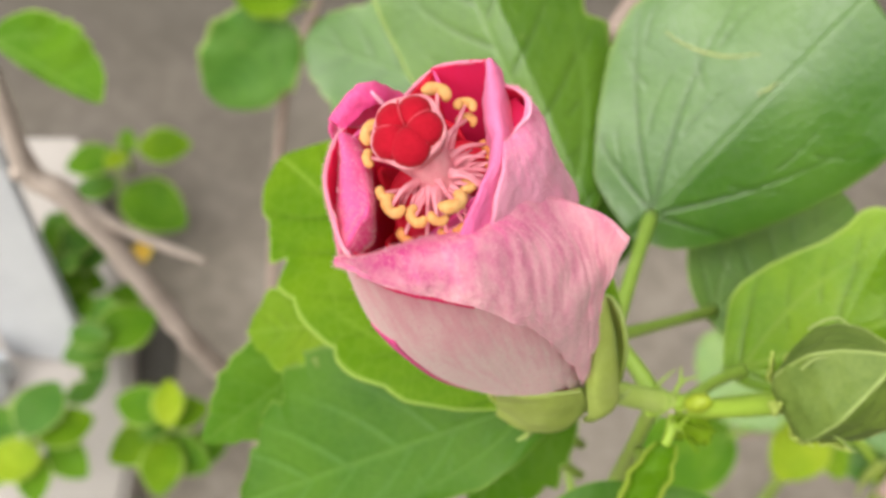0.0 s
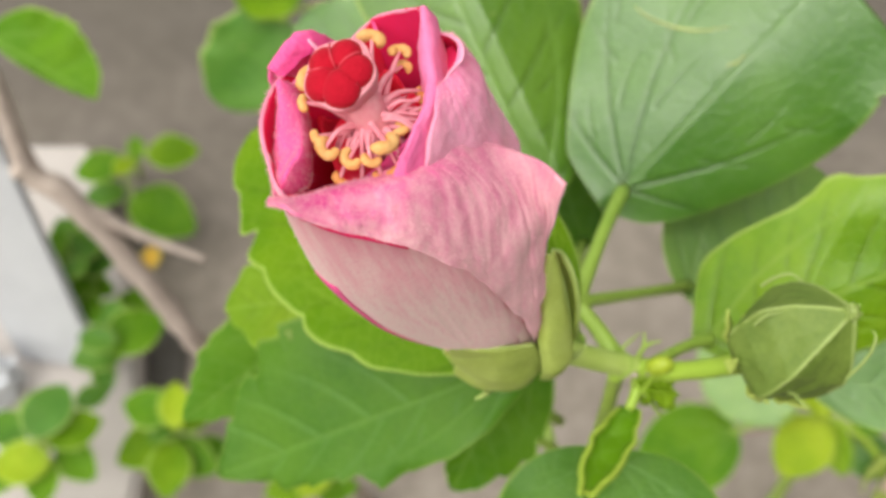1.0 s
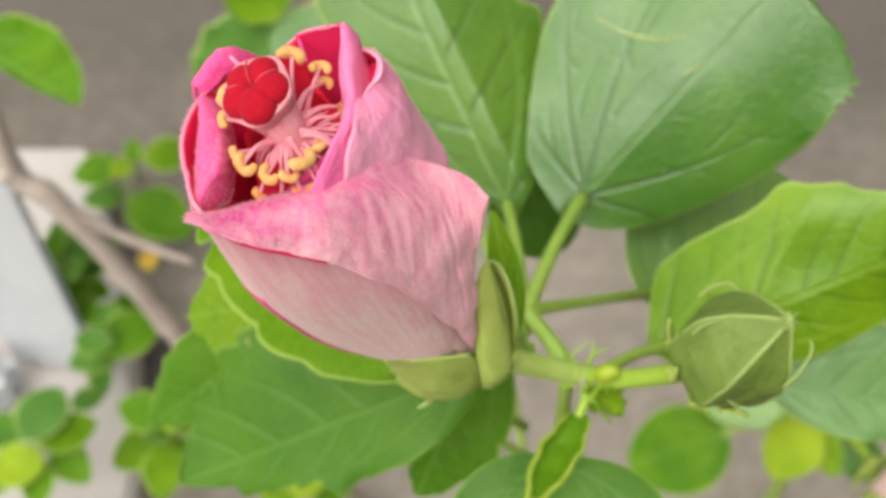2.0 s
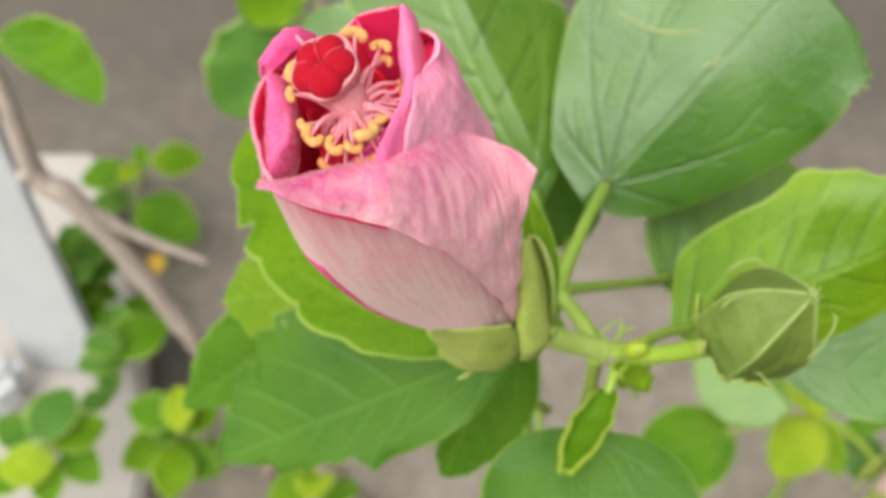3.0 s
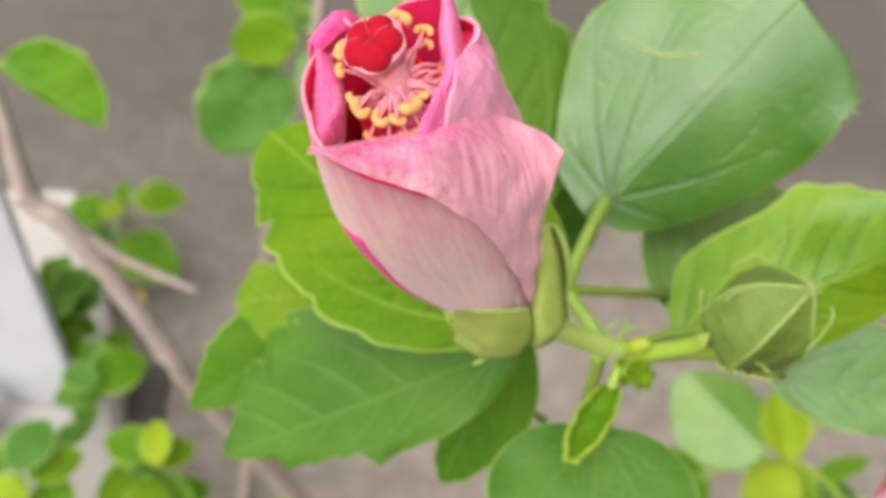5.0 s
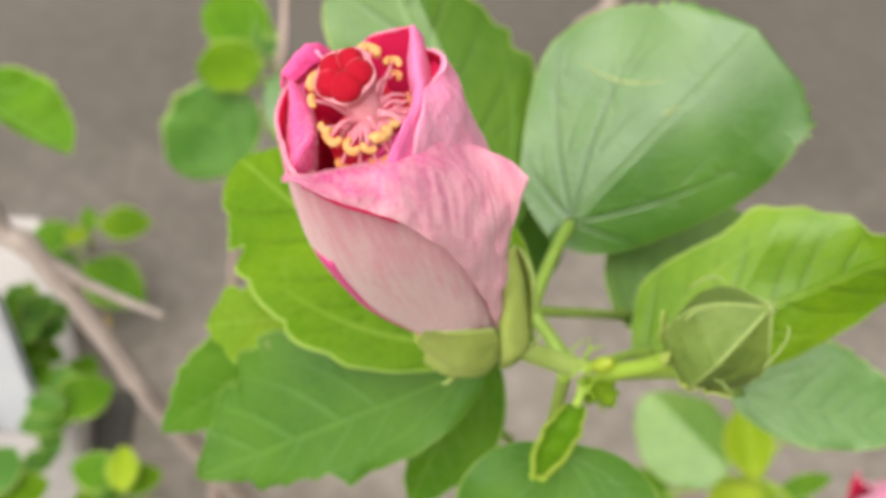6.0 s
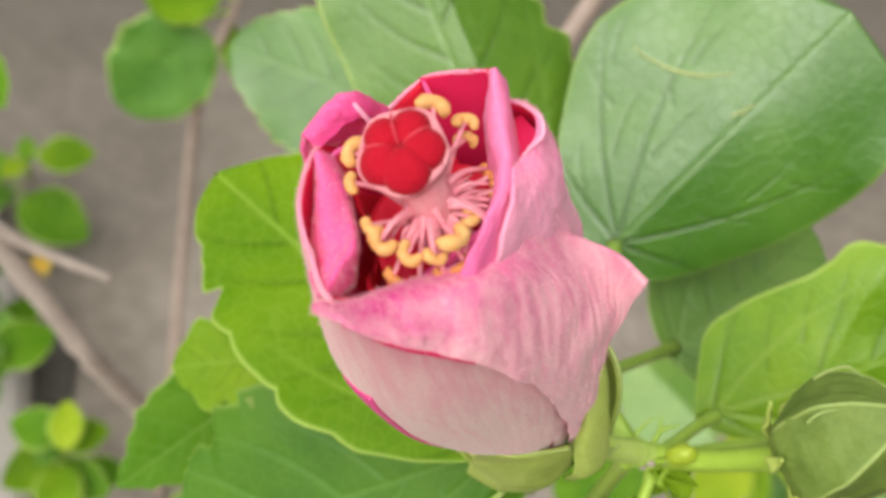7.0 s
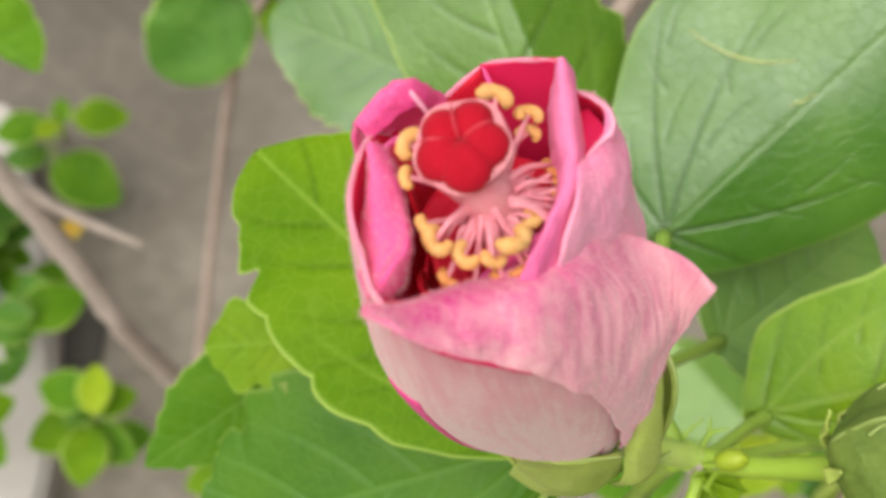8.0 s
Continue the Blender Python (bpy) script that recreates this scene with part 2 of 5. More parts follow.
# ---- building helpers ----
def smooth_mesh(name, bm):
    me = bpy.data.meshes.new(name)
    bm.to_mesh(me)
    bm.free()
    for p in me.polygons:
        p.use_smooth = True
    return me


def part(name, me, mats, parent=None, label=""):
    """Links a mesh as one object, under a thing or a part where given."""
    if isinstance(me, bmesh.types.BMesh):
        me = smooth_mesh(name, me)
    for m in mats if isinstance(mats, (list, tuple)) else [mats]:
        me.materials.append(m)
    ob = new(name, me)
    if parent:
        ob.parent = parent
        ob.matrix_parent_inverse = parent.matrix_world.inverted()
    if label:
        ob["label"] = label
    return ob


def base_of(name, place, label, category, group="", kind=""):
    e = new(name)
    e.empty_display_size = 0.01
    e.matrix_world = Matrix.Translation(place)
    bpy.context.view_layer.update()
    return tagged(e, label, category, group, kind)


def spline(points, n):
    """Catmull-Rom through the points (any dimension), n samples."""
    p = np.array(points, float)
    p = np.concatenate([(2 * p[0] - p[1])[None], p, (2 * p[-1] - p[-2])[None]])
    s = np.linspace(0, len(p) - 3 - 1e-9, n)
    i = s.astype(int)
    f = (s - i).reshape(-1, *[1] * (p.ndim - 1))
    a, b, c, d = p[i], p[i + 1], p[i + 2], p[i + 3]
    return 0.5 * (2 * b + (c - a) * f + (2 * a - 5 * b + 4 * c - d) * f ** 2 + (3 * b - a - 3 * c + d) * f ** 3)


def tube(points, radii, n=24, sides=10, knots=0.0, seed=0, bm=None):
    """A tapered round stem through the points, with closed ends."""
    bm = bm or bmesh.new()
    path = spline(points, n)
    rad = spline(np.array(radii, float).reshape(-1, 1), n)[:, 0] if len(radii) > 2 else np.linspace(radii[0], radii[-1], n)
    rings = []
    ref = Vector((0.31, 0.77, 0.55))
    for k in range(n):
        d = Vector(path[min(k + 1, n - 1)] - path[max(k - 1, 0)]).normalized()
        u = (ref - d * ref.dot(d)).normalized()
        w = d.cross(u)
        ref = u
        ring = []
        for j in range(sides):
            a = 2 * math.pi * j / sides
            r = rad[k] * (1 + knots * noise.noise(Vector((path[k][0] * 90 + seed, math.cos(a) * 1.3 + path[k][1] * 90, math.sin(a) * 1.3 + path[k][2] * 90))))
            ring.append(bm.verts.new(Vector(path[k]) + u * (r * math.cos(a)) + w * (r * math.sin(a))))
        rings.append(ring)
    for a, b in zip(rings, rings[1:]):
        for j in range(sides):
            bm.faces.new((a[j], a[(j + 1) % sides], b[(j + 1) % sides], b[j]))
    bm.faces.new(rings[0][::-1])
    bm.faces.new(rings[-1])
    return bm


def blob(centre, size, turn=(0, 0, 0), segs=14, rings=9, shape=None, bm=None):
    """A rounded body; shape(direction) scales it locally."""
    bm = bm or bmesh.new()
    m = Matrix.LocRotScale(centre, Euler([radians(a) for a in turn]), None)
    made = bmesh.ops.create_uvsphere(bm, u_segments=segs, v_segments=rings, radius=1.0)["verts"]
    for v in made:
        d = v.co.normalized()
        k = shape(d) if shape else 1.0
        v.co = m @ Vector((d.x * size[0] * k, d.y * size[1] * k, d.z * size[2] * k))
    return bm


def sheet(pos, thick, mats=2):
    """A thin closed sheet from a grid of points (rows, columns, 3): the front in slot 0, the back in slot 1, with UVs."""
    rows, cols = pos.shape[:2]
    dv = np.gradient(pos, axis=0)
    du = np.gradient(pos, axis=1)
    nor = np.cross(du, dv)
    nor /= np.maximum(np.linalg.norm(nor, axis=2, keepdims=True), 1e-12)
    bm = bmesh.new()
    uvl = bm.loops.layers.uv.new("UVMap")
    front = [[bm.verts.new(p) for p in r] for r in pos + nor * (thick / 2)]
    back = [[bm.verts.new(p) for p in r] for r in pos - nor * (thick / 2)]
    where = {}
    for g in (front, back):
        for i in range(rows):
            for j in range(cols):
                where[g[i][j]] = (j / (cols - 1), i / (rows - 1))

    def face(vs, slot):
        f = bm.faces.new(vs)
        f.material_index = slot
        for lp in f.loops:
            lp[uvl].uv = where[lp.vert]

    for i in range(rows - 1):
        for j in range(cols - 1):
            face((front[i][j], front[i][j + 1], front[i + 1][j + 1], front[i + 1][j]), 0)
            face((back[i][j], back[i + 1][j], back[i + 1][j + 1], back[i][j + 1]), mats - 1)
    for j in range(cols - 1):
        face((front[0][j], back[0][j], back[0][j + 1], front[0][j + 1]), 0)
        face((front[-1][j], front[-1][j + 1], back[-1][j + 1], back[-1][j]), 0)
    for i in range(rows - 1):
        face((front[i][0], front[i + 1][0], back[i + 1][0], back[i][0]), 0)
        face((front[i][-1], back[i][-1], back[i + 1][-1], front[i + 1][-1]), 0)
    return bm


def net(control, rows, cols):
    """A smooth grid of points through a small control net (rows of columns of points)."""
    a = spline(np.array(control, float), rows)
    return np.transpose(spline(np.transpose(a, (1, 0, 2)), cols), (1, 0, 2))


def leaf_mesh(name, base, tip, facing, left, right, widest=0.75, blunt=0.6, teeth=0, depth=0.06, start=0.3, cup=0.1, droop=0.1, ripple=0.03, seed=0, res=(84, 104), lobes=0.06, crenate=0.0, fold=(0.0, 0.0), crease=None, turn=0.0, dip=None, edges=None, palm=None, pale_rim=0.85):
    """A leaf blade: midrib from base to tip, half-widths left and right, toothed from `start` on, with veins and a bent blade."""
    B, T = Vector(base), Vector(tip)
    y = (T - B)
    L = y.length
    y.normalize()
    z = Vector(facing)
    z = (z - y * z.dot(y)).normalized()
    x = y.cross(z)
    nu, nv = res
    v = np.linspace(0, 1, nv)
    uu = np.linspace(-1, 1, nu)
    prof = np.sin(np.pi * np.clip(v, 0.0, 1.0) ** widest)
    prof = np.maximum(prof, 0) ** blunt
    rng = random.Random(seed)
    halves = []
    for side, W in ((-1, left), (1, right)):
        w = W * prof
        if edges:
            w = W * np.interp(v, edges[0], edges[1 if side < 0 else 2])
            for _ in range(3):
                w[1:-1] = (w[:-2] + 2 * w[1:-1] + w[2:]) / 4
        if teeth:
            ph = (v - start) / (1 - start) * teeth + rng.random()
            saw = (ph % 1.0)
            w = w * (1 + depth * np.where(v > start, (saw - 0.5) * np.clip((v - start) * 8, 0, 1), 0))
            w = w * (1 + 0.35 * depth * np.sin(ph * 1.7 + seed) * np.clip((v - start) * 8, 0, 1))
        if crenate:
            ph = v * 5.5 + rng.random()
            w = w * (1 + crenate * (np.abs(np.sin(math.pi * ph)) ** 0.7 - 0.7) * np.clip((v - 0.2) * 5, 0, 1))
        halves.append(w)
    V, U = np.meshgrid(v, uu, indexing="ij")
    wid = np.where(U < 0, halves[0][:, None], halves[1][:, None])
    X = U * wid
    Y = V * L - lobes * L * np.abs(U) ** 1.5 * np.clip(1 - V * 3.5, 0, 1) ** 2
    # veins: the midrib, palmate veins from the base, side veins off the midrib
    mean = (left + right) / 2
    vein = np.exp(-(X / (0.008 * L)) ** 2) * (1.05 - 0.5 * V)
    def line(x0, y0, x1, y1, bow, wide):
        dx, dy = x1 - x0, y1 - y0
        ll = math.hypot(dx, dy)
        s = ((X - x0) * dx + (Y - y0) * dy) / ll
        q = ((X - x0) * dy - (Y - y0) * dx) / ll
        f = np.clip(s / ll, 0, 1)
        q = q - bow * ll * np.sin(f * math.pi)
        far = np.where(s < 0, -s, np.where(s > ll, s - ll, 0))
        return np.exp(-(q / (wide * L)) ** 2 - (far / (wide * L)) ** 2) * (1 - 0.92 * f ** 1.5)
    fine = np.zeros_like(X)
    for deg, reach in palm or ():
        a = radians(deg)
        ex, ey = math.sin(a) * reach * L, math.cos(a) * reach * L
        bend = 0.05 if deg > 0 else -0.05
        fine = np.maximum(fine, 0.95 * line(0, 0.01 * L, ex, ey, bend, 0.0065))
        for g, turn_ in ((0.35, 24), (0.55, -26), (0.72, 22)):
            b = radians(deg + turn_)
            ll = 0.34 * reach * L * (1.1 - 0.6 * g)
            fine = np.maximum(fine, 0.55 * line(ex * g, ey * g, ex * g + math.sin(b) * ll, ey * g + math.cos(b) * ll, bend, 0.0055))
    for s, W in (((-1, left), (1, right)) if not palm else ()):
        vein = np.maximum(vein, 0.85 * line(0, 0.01 * L, s * W * 0.72, L * 0.60, s * 0.07, 0.0075))
        fine = np.maximum(fine, 0.6 * line(0, 0.0, s * W * 0.95, L * 0.24, s * 0.05, 0.008))
        for k, f0 in enumerate((0.26, 0.42, 0.57, 0.72)):
            f0 += 0.03 * rng.uniform(-1, 1) + 0.05 * (s > 0)
            fine = np.maximum(fine, 0.6 * line(0, f0 * L, s * W * (0.85 - 0.6 * f0 ** 2), (f0 + 0.26) * L, s * 0.06, 0.0075))
        for k in range(3):
            g = 0.3 + 0.2 * k
            fine = np.maximum(fine, 0.5 * line(s * W * 0.72 * g, L * 0.6 * g, s * W * (0.62 + 0.42 * g), L * (0.6 * g + 0.10), s * 0.05, 0.0065))
    if palm:
        vein = vein * 0.6
    strong = np.clip(vein, 0, 1)
    vein = np.clip(np.maximum(vein, fine), 0, 1)
    Z = cup * np.abs(X) ** 1.4 / max(mean, 1e-6) ** 0.4 - droop * L * V ** 2
    Z = Z + np.where(X < 0, -X * fold[0], X * fold[1]) * np.clip(np.abs(X) / (0.6 * mean), 0, 1)
    if crease:
        Z = Z - crease[1] * np.maximum(0.0, X - crease[0] * right * (1 - 0.25 * V))
    if turn:
        Z = Z - turn * np.maximum(0.0, X) * (1.0 if dip else np.clip(1.15 - 1.7 * V, 0, 1))
    if dip:
        # the base end bent down along a slanting line
        ax, ay, bx, by = dip[0] * left, dip[1] * L, dip[2] * left, dip[3] * L
        far = ((X - ax) * (by - ay) - (Y - ay) * (bx - ax)) / math.hypot(bx - ax, by - ay)
        Z = Z - dip[4] * np.maximum(0.0, -far) + dip[4] * 0.5 * max(0.0, -(-ax * (by - ay) + ay * (bx - ax)) / math.hypot(bx - ax, by - ay))
    puff = np.zeros_like(X)
    for i in range(nv):
        for j in range(nu):
            puff[i, j] = noise.noise(Vector((X[i, j] / L * 4.2 + seed * 3.1, Y[i, j] / L * 4.2, seed * 1.7)))
    edge = np.abs(U) ** 6
    Z = Z + ripple * L * puff * (0.35 + 0.65 * np.abs(U) ** 2) + (0.0044 if palm else 0.0042) * L * (1 - vein) ** 2 * (1 - edge) + 0.012 * L * np.sin(V * 17 + seed) * edge * (teeth > 0)
    P = np.array(B)[None, None] + X[..., None] * np.array(x) + Y[..., None] * np.array(y) + Z[..., None] * np.array(z)
    bm = sheet(P, 0.0004, 1)
    me = smooth_mesh(name, bm)
    margin = np.clip((np.abs(U) - 0.962) / 0.03, 0, 1) * pale_rim
    for label_, values in (("vein", strong), ("groove", np.clip(fine - strong, 0, 1)), ("margin", margin)):
        att = me.attributes.new(label_, "FLOAT", "POINT")
        flat = values.ravel().astype(np.float32) * {"margin": 1.0, "groove": 0.85, "vein": 0.55}[label_]
        att.data.foreach_set("value", np.concatenate([flat, flat]))
    return me


# ---- large structure ----
def slab(bm, corners, z0, z1, bevel):
    lo = [bm.verts.new((x, y, z0)) for x, y in corners]
    hi = [bm.verts.new((x, y, z1)) for x, y in corners]
    n = len(corners)
    bm.faces.new(lo[::-1])
    bm.faces.new(hi)
    for i in range(n):
        bm.faces.new((lo[i], lo[(i + 1) % n], hi[(i + 1) % n], hi[i]))
    bmesh.ops.recalc_face_normals(bm, faces=bm.faces)
    bmesh.ops.bevel(bm, geom=list(bm.edges), offset=bevel, segments=3, affect="EDGES")


def flat(ob):
    """Plain faces with crisp edges."""
    for p in ob.data.polygons:
        p.use_smooth = False
    return ob


bm = bmesh.new()
bmesh.ops.create_grid(bm, x_segments=60, y_segments=60, size=1.0)
for v in bm.verts:
    r = max(abs(v.co.x), abs(v.co.y))
    k = 1.2 + 400 * r ** 6
    v.co.x, v.co.y = v.co.x * k, v.co.y * k + 0.7
    v.co.z = 0.004 * noise.noise(Vector((v.co.x * 2.1, v.co.y * 2.1, 4))) if r < 0.7 else 0.0
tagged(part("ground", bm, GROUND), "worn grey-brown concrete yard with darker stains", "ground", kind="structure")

bm = bmesh.new()
slab(bm, [(-0.247, 0.20), (-0.240, 0.44), (-0.262, 0.575), (-0.330, 0.765), (-0.75, 0.765), (-0.75, 0.20)], -0.01, 0.045, 0.006)
tagged(flat(part("plinth", bm, SLAB)), "low pale concrete plinth beside the yard", "plinth", kind="structure")

bm = bmesh.new()
slab(bm, [(-0.2760, 0.519), (-0.3010, 0.553), (-0.352, 0.566), (-0.357, 0.529)], 0.046, 0.62, 0.007)
tagged(flat(part("post", bm, PLASTER)), "white plastered square post standing on the plinth", "post", kind="structure")

bm = bmesh.new()
slab(bm, [(-0.334, 0.497), (-0.350, 0.522), (-0.43, 0.515), (-0.42, 0.465), (-0.365, 0.470)], 0.046, 0.10, 0.012)
tagged(flat(part("kerb_block", bm, PLASTER)), "white painted block at the foot of the post", "block", kind="structure")

# added wall, never in view: hides low sky from the glossy leaves
bm = bmesh.new()
slab(bm, [(-0.6, -1.4), (1.9, -1.4), (1.9, -1.2), (-0.6, -1.2)], -0.02, 1.9, 0.01)
tagged(flat(part("unseen_wall_south", bm, WALL)), "plain grey-brown wall added out of view to darken leaf reflections", "wall", kind="structure")

# second added wall out of view, cutting sky sheen on right-hand leaf halves
bm = bmesh.new()
slab(bm, [(1.7, -1.195), (1.9, -1.195), (1.9, 4.0), (1.7, 4.0)], -0.02, 3.0, 0.01)
tagged(flat(part("unseen_wall_east", bm, WALL)), "plain grey-brown wall added out of view beside the yard, dark in leaf reflections", "wall", kind="structure")

# thin dark grey slab lying on the ground beside the plinth
bm = bmesh.new()
slab(bm, [(-0.263, 0.597), (-0.223, 0.594), (-0.224, 0.527), (-0.257, 0.524)], -0.01, 0.005, 0.004)
tagged(flat(part("ground_patch", bm, GREY_PATCH)), "dark grey patch on the ground beside the plinth", "ground", kind="structure")

# ---- the hibiscus shrub ----
shrub = base_of("hibiscus_shrub", (0.03, 0.20, 0.0), "green hibiscus shrub with a half-open pink bloom", "shrub")


def leaf_on(parent, name, material_, base, tip, facing, left, right, joint=None, stalk=0.0012, sag=0.06, label="", **shape):
    ob = part("leaf", leaf_mesh(name, base, tip, facing, left, right, **shape), material_, parent, label)
    if joint:
        a, b = Vector(joint), Vector(base)
        mid = (a + b) / 2 + Vector((0, 0, sag * (b - a).length))
        part("petiole", tube([a, mid, b], [stalk * 1.15, stalk, stalk * 1.25], 14, 8), STEM, ob)
    return ob


KNOT = (0.0370, 0.1368, 0.7622)
part("stem", tube([(0.03, 0.20, 0.0), (0.045, 0.19, 0.3), (0.040, 0.165, 0.6), (0.0350, 0.1435, 0.731), (0.0332, 0.1368, 0.7605)], [0.0045, 0.0038, 0.0028, 0.0017, 0.0017], 40, 12, 0.1), STEM_LIGHT, shrub, "upright green main stem")
part("stem", tube([KNOT, (0.030, 0.1350, 0.768), (0.0200, 0.1318, 0.7780), (0.010, 0.1275, 0.7880)], [0.0021, 0.0023, 0.0024, 0.0031], 20, 12), STEM_PALE, shrub, "pale green flower stalk")
part("stem", tube([KNOT, (0.0450, 0.1330, 0.7680), (0.0558, 0.1277, 0.7818)], [0.0021, 0.0019, 0.0022], 16, 12), STEM_LIGHT, shrub, "lime green stalk of the closed bud")
part("node", blob((0.0402, 0.1338, 0.7686), (0.0030, 0.0019, 0.0021), (0, -40, -10)), KNOB, shrub, "swollen lime green node")
for k, (dx, dz) in enumerate(((-0.0018, 0.0016), (0.0006, 0.0024), (-0.003, 0.0002))):
    part("leaf_mark", blob((0.0378 + dx, 0.1342, 0.7625 + dz), (0.0009, 0.0006, 0.0007), (0, 20 * k, 0), 10, 7), BARK, shrub, "small brown leaf mark")
part("collar", tube([(0.0345, 0.1364, 0.7637), (0.0338, 0.1362, 0.7643), (0.0331, 0.1360, 0.7649)], [0.0019, 0.0027, 0.0022], 10, 14), STEM, shrub, "ring where the flower stalk joins the stem")
JOIN = (0.0252, 0.1490, 0.7670)
part("stem", tube([(0.0345, 0.1380, 0.7600), (0.0298, 0.1440, 0.7640), JOIN, (0.0220, 0.156, 0.765)], [0.0020, 0.0017, 0.0015, 0.0012], 18, 10), STEM, shrub, "pale green upper stem behind the bloom")

L1_EDGES = ((0, .03, .08, .15, .22, .3, .38, .46, .54, .62, .7, .78, .85, .91, .96, 1),
            (0, .42, .55, .7, .81, .91, .97, 1, .98, .94, .86, .72, .58, .44, .27, 0),
            (0, .28, .46, .61, .71, .8, .87, .93, .97, 1, 1, .98, .94, .89, .66, 0))
TOP_EDGES = ((0, .08, .15, .21, .3, .37, .427, .50, .549, .615, .647, .716, .78, .85, .89, .95, 1),
             (0, .24, .45, .58, .74, .87, .90, .94, .96, .99, .99, 1, 1, .98, .95, .84, 0),
             (0, .42, .6, .74, .89, 1, .92, .99, .82, .88, .75, .72, .58, .52, .38, .2, 0))
LOBED_EDGES = ((0, .02, .07, .14, .24, .37, .46, .55, .65, .74, .772, .80, .865, .885, .92, .97, 1),
               (0, .13, .37, .61, .84, .95, 1, .93, .92, .86, .58, .78, .62, .50, .48, .30, 0),
               (0, .06, .2, .4, .62, .8, .91, 1, .95, .9, .86, .88, .74, .66, .49, .2, 0))
DARK_EDGES = ((0, .04, .145, .256, .303, .397, .508, .548, .60, .66, .7135, .766, .79, .8145, .835, .861, .885, .91, .935, .985, 1),
              (0, .4, .78, .96, .94, .96, 1, .70, .72, .66, .68, .62, .60, .60, .38, .36, .30, .24, .2, .08, 0),
              (0, .1, .3, .5, .6, .8, .96, 1, .96, .95, .96, .70, .77, .70, .64, .60, .40, .40, .24, .12, 0))
STAR_EDGES = ((0, .15, .35, .50, .58, .64, .76, .82, .88, .94, 1),
              (0, .45, .75, 1, .98, .70, .92, .84, .46, .40, 0),
              (0, .6, .9, 1, .96, .72, .90, .80, .50, .36, 0))
MID_EDGES = ((0, .08, .15, .22, .34, .46, .54, .62, .67, .73, .80, .85, .90, .95, 1),
             (0, .28, .52, .76, .86, .94, 1, .84, .84, .74, .52, .52, .30, .2, 0),
             (0, .42, .7, .81, 1, .92, .92, .80, .83, .62, .54, .34, .28, .16, 0))
LIME_EDGES = ((0, 0.04, 0.08, 0.115, 0.204, 0.306, 0.385, 0.46, 0.509, 0.55, 0.552, 0.585, 0.685, 0.71, 0.805, 0.82, 0.825, 0.895, 0.9, 0.96, 1),
              (0.0, 0.35, 0.61, 0.7, 0.79, 0.84, 0.86, 0.92, 1.0, 0.99, 0.99, 0.92, 0.81, 0.71, 0.57, 0.53, 0.34, 0.23, 0.22, 0.09, 0.0),
              (0.0, 0.32, 0.45, 0.56, 0.77, 0.92, 0.99, 0.98, 0.96, 0.94, 0.94, 0.93, 0.87, 0.85, 0.71, 0.68, 0.66, 0.44, 0.42, 0.17, 0.0))
BIG_FACE = Vector((-0.22, -0.63, 0.74)).normalized()
BIG_LEAF = leaf_on(shrub, "leaf", LEAF_GREEN, (0.0421, 0.1988, 0.7375), (0.0881, 0.2318, 0.7792), (-0.22, -0.63, 0.74), 0.0378, 0.0302, JOIN, stalk=0.0015, teeth=7, depth=0.13, start=0.74, cup=-0.10, droop=-0.02, ripple=0.025, res=(150, 150), fold=(-0.04, -0.05), lobes=0.10, edges=L1_EDGES, pale_rim=0.3, palm=((-74, 0.55), (-46, 0.8), (-22, 0.85), (26, 0.8), (58, 0.6)), turn=0.30, seed=1)
leaf_on(shrub, "leaf", LEAF_LIME_GLOSS, (0.0573, 0.1551, 0.7414), (0.1202, 0.1680, 0.7709), (-0.06, -0.65, 0.76), 0.0233, 0.0149, (0.0400, 0.1385, 0.7600), edges=LIME_EDGES, cup=0.0, droop=0.04, ripple=0.06, dip=(0.0, 0.28, -0.8, 0.59, 0.5), turn=0.42, res=(90, 130), seed=2)
leaf_on(shrub, "leaf", LEAF_PALE, (0.0620, 0.1898, 0.7081), (0.1040, 0.2235, 0.7109), (-0.22, -0.57, 0.79), 0.0238, 0.0238, JOIN, stalk=0.0013, sag=0.0, widest=0.75, blunt=0.6, cup=0.1, droop=0.05, seed=3)
leaf_on(shrub, "leaf", LEAF_TOP, (0.0240, 0.2008, 0.7322), (-0.0099, 0.2566, 0.7798), (-0.28, -0.71, 0.65), 0.0240, 0.0240, (0.0262, 0.158, 0.754), edges=TOP_EDGES, res=(90, 130), cup=-0.05, droop=0.0, crease=(0.22, 1.0), seed=4)
leaf_on(shrub, "leaf", LEAF_DARK, (0.0378, 0.2139, 0.6920), (0.0274, 0.2353, 0.7131), (-0.09, -0.60, 0.80), 0.0133, 0.0133, (0.0262, 0.16, 0.74), widest=0.75, blunt=0.6, cup=0.1, droop=0.02, seed=5)
leaf_on(shrub, "leaf", LEAF_GREEN, (0.0117, 0.3012, 0.6540), (-0.0545, 0.3309, 0.6545), (-0.01, -0.67, 0.74), 0.0265, 0.0246, (0.035, 0.17, 0.62), widest=0.8, blunt=0.55, teeth=8, depth=0.09, start=0.3, cup=0.05, droop=0.03, seed=6)
leaf_on(shrub, "leaf", LEAF_LIME, (0.0104, 0.1372, 0.7688), (-0.0433, 0.1930, 0.7667), (0.07, -0.57, 0.82), 0.0240, 0.0188, (0.0262, 0.142, 0.764), edges=LOBED_EDGES, crenate=0.09, res=(84, 170), cup=0.04, droop=0.0, ripple=0.025, seed=7)
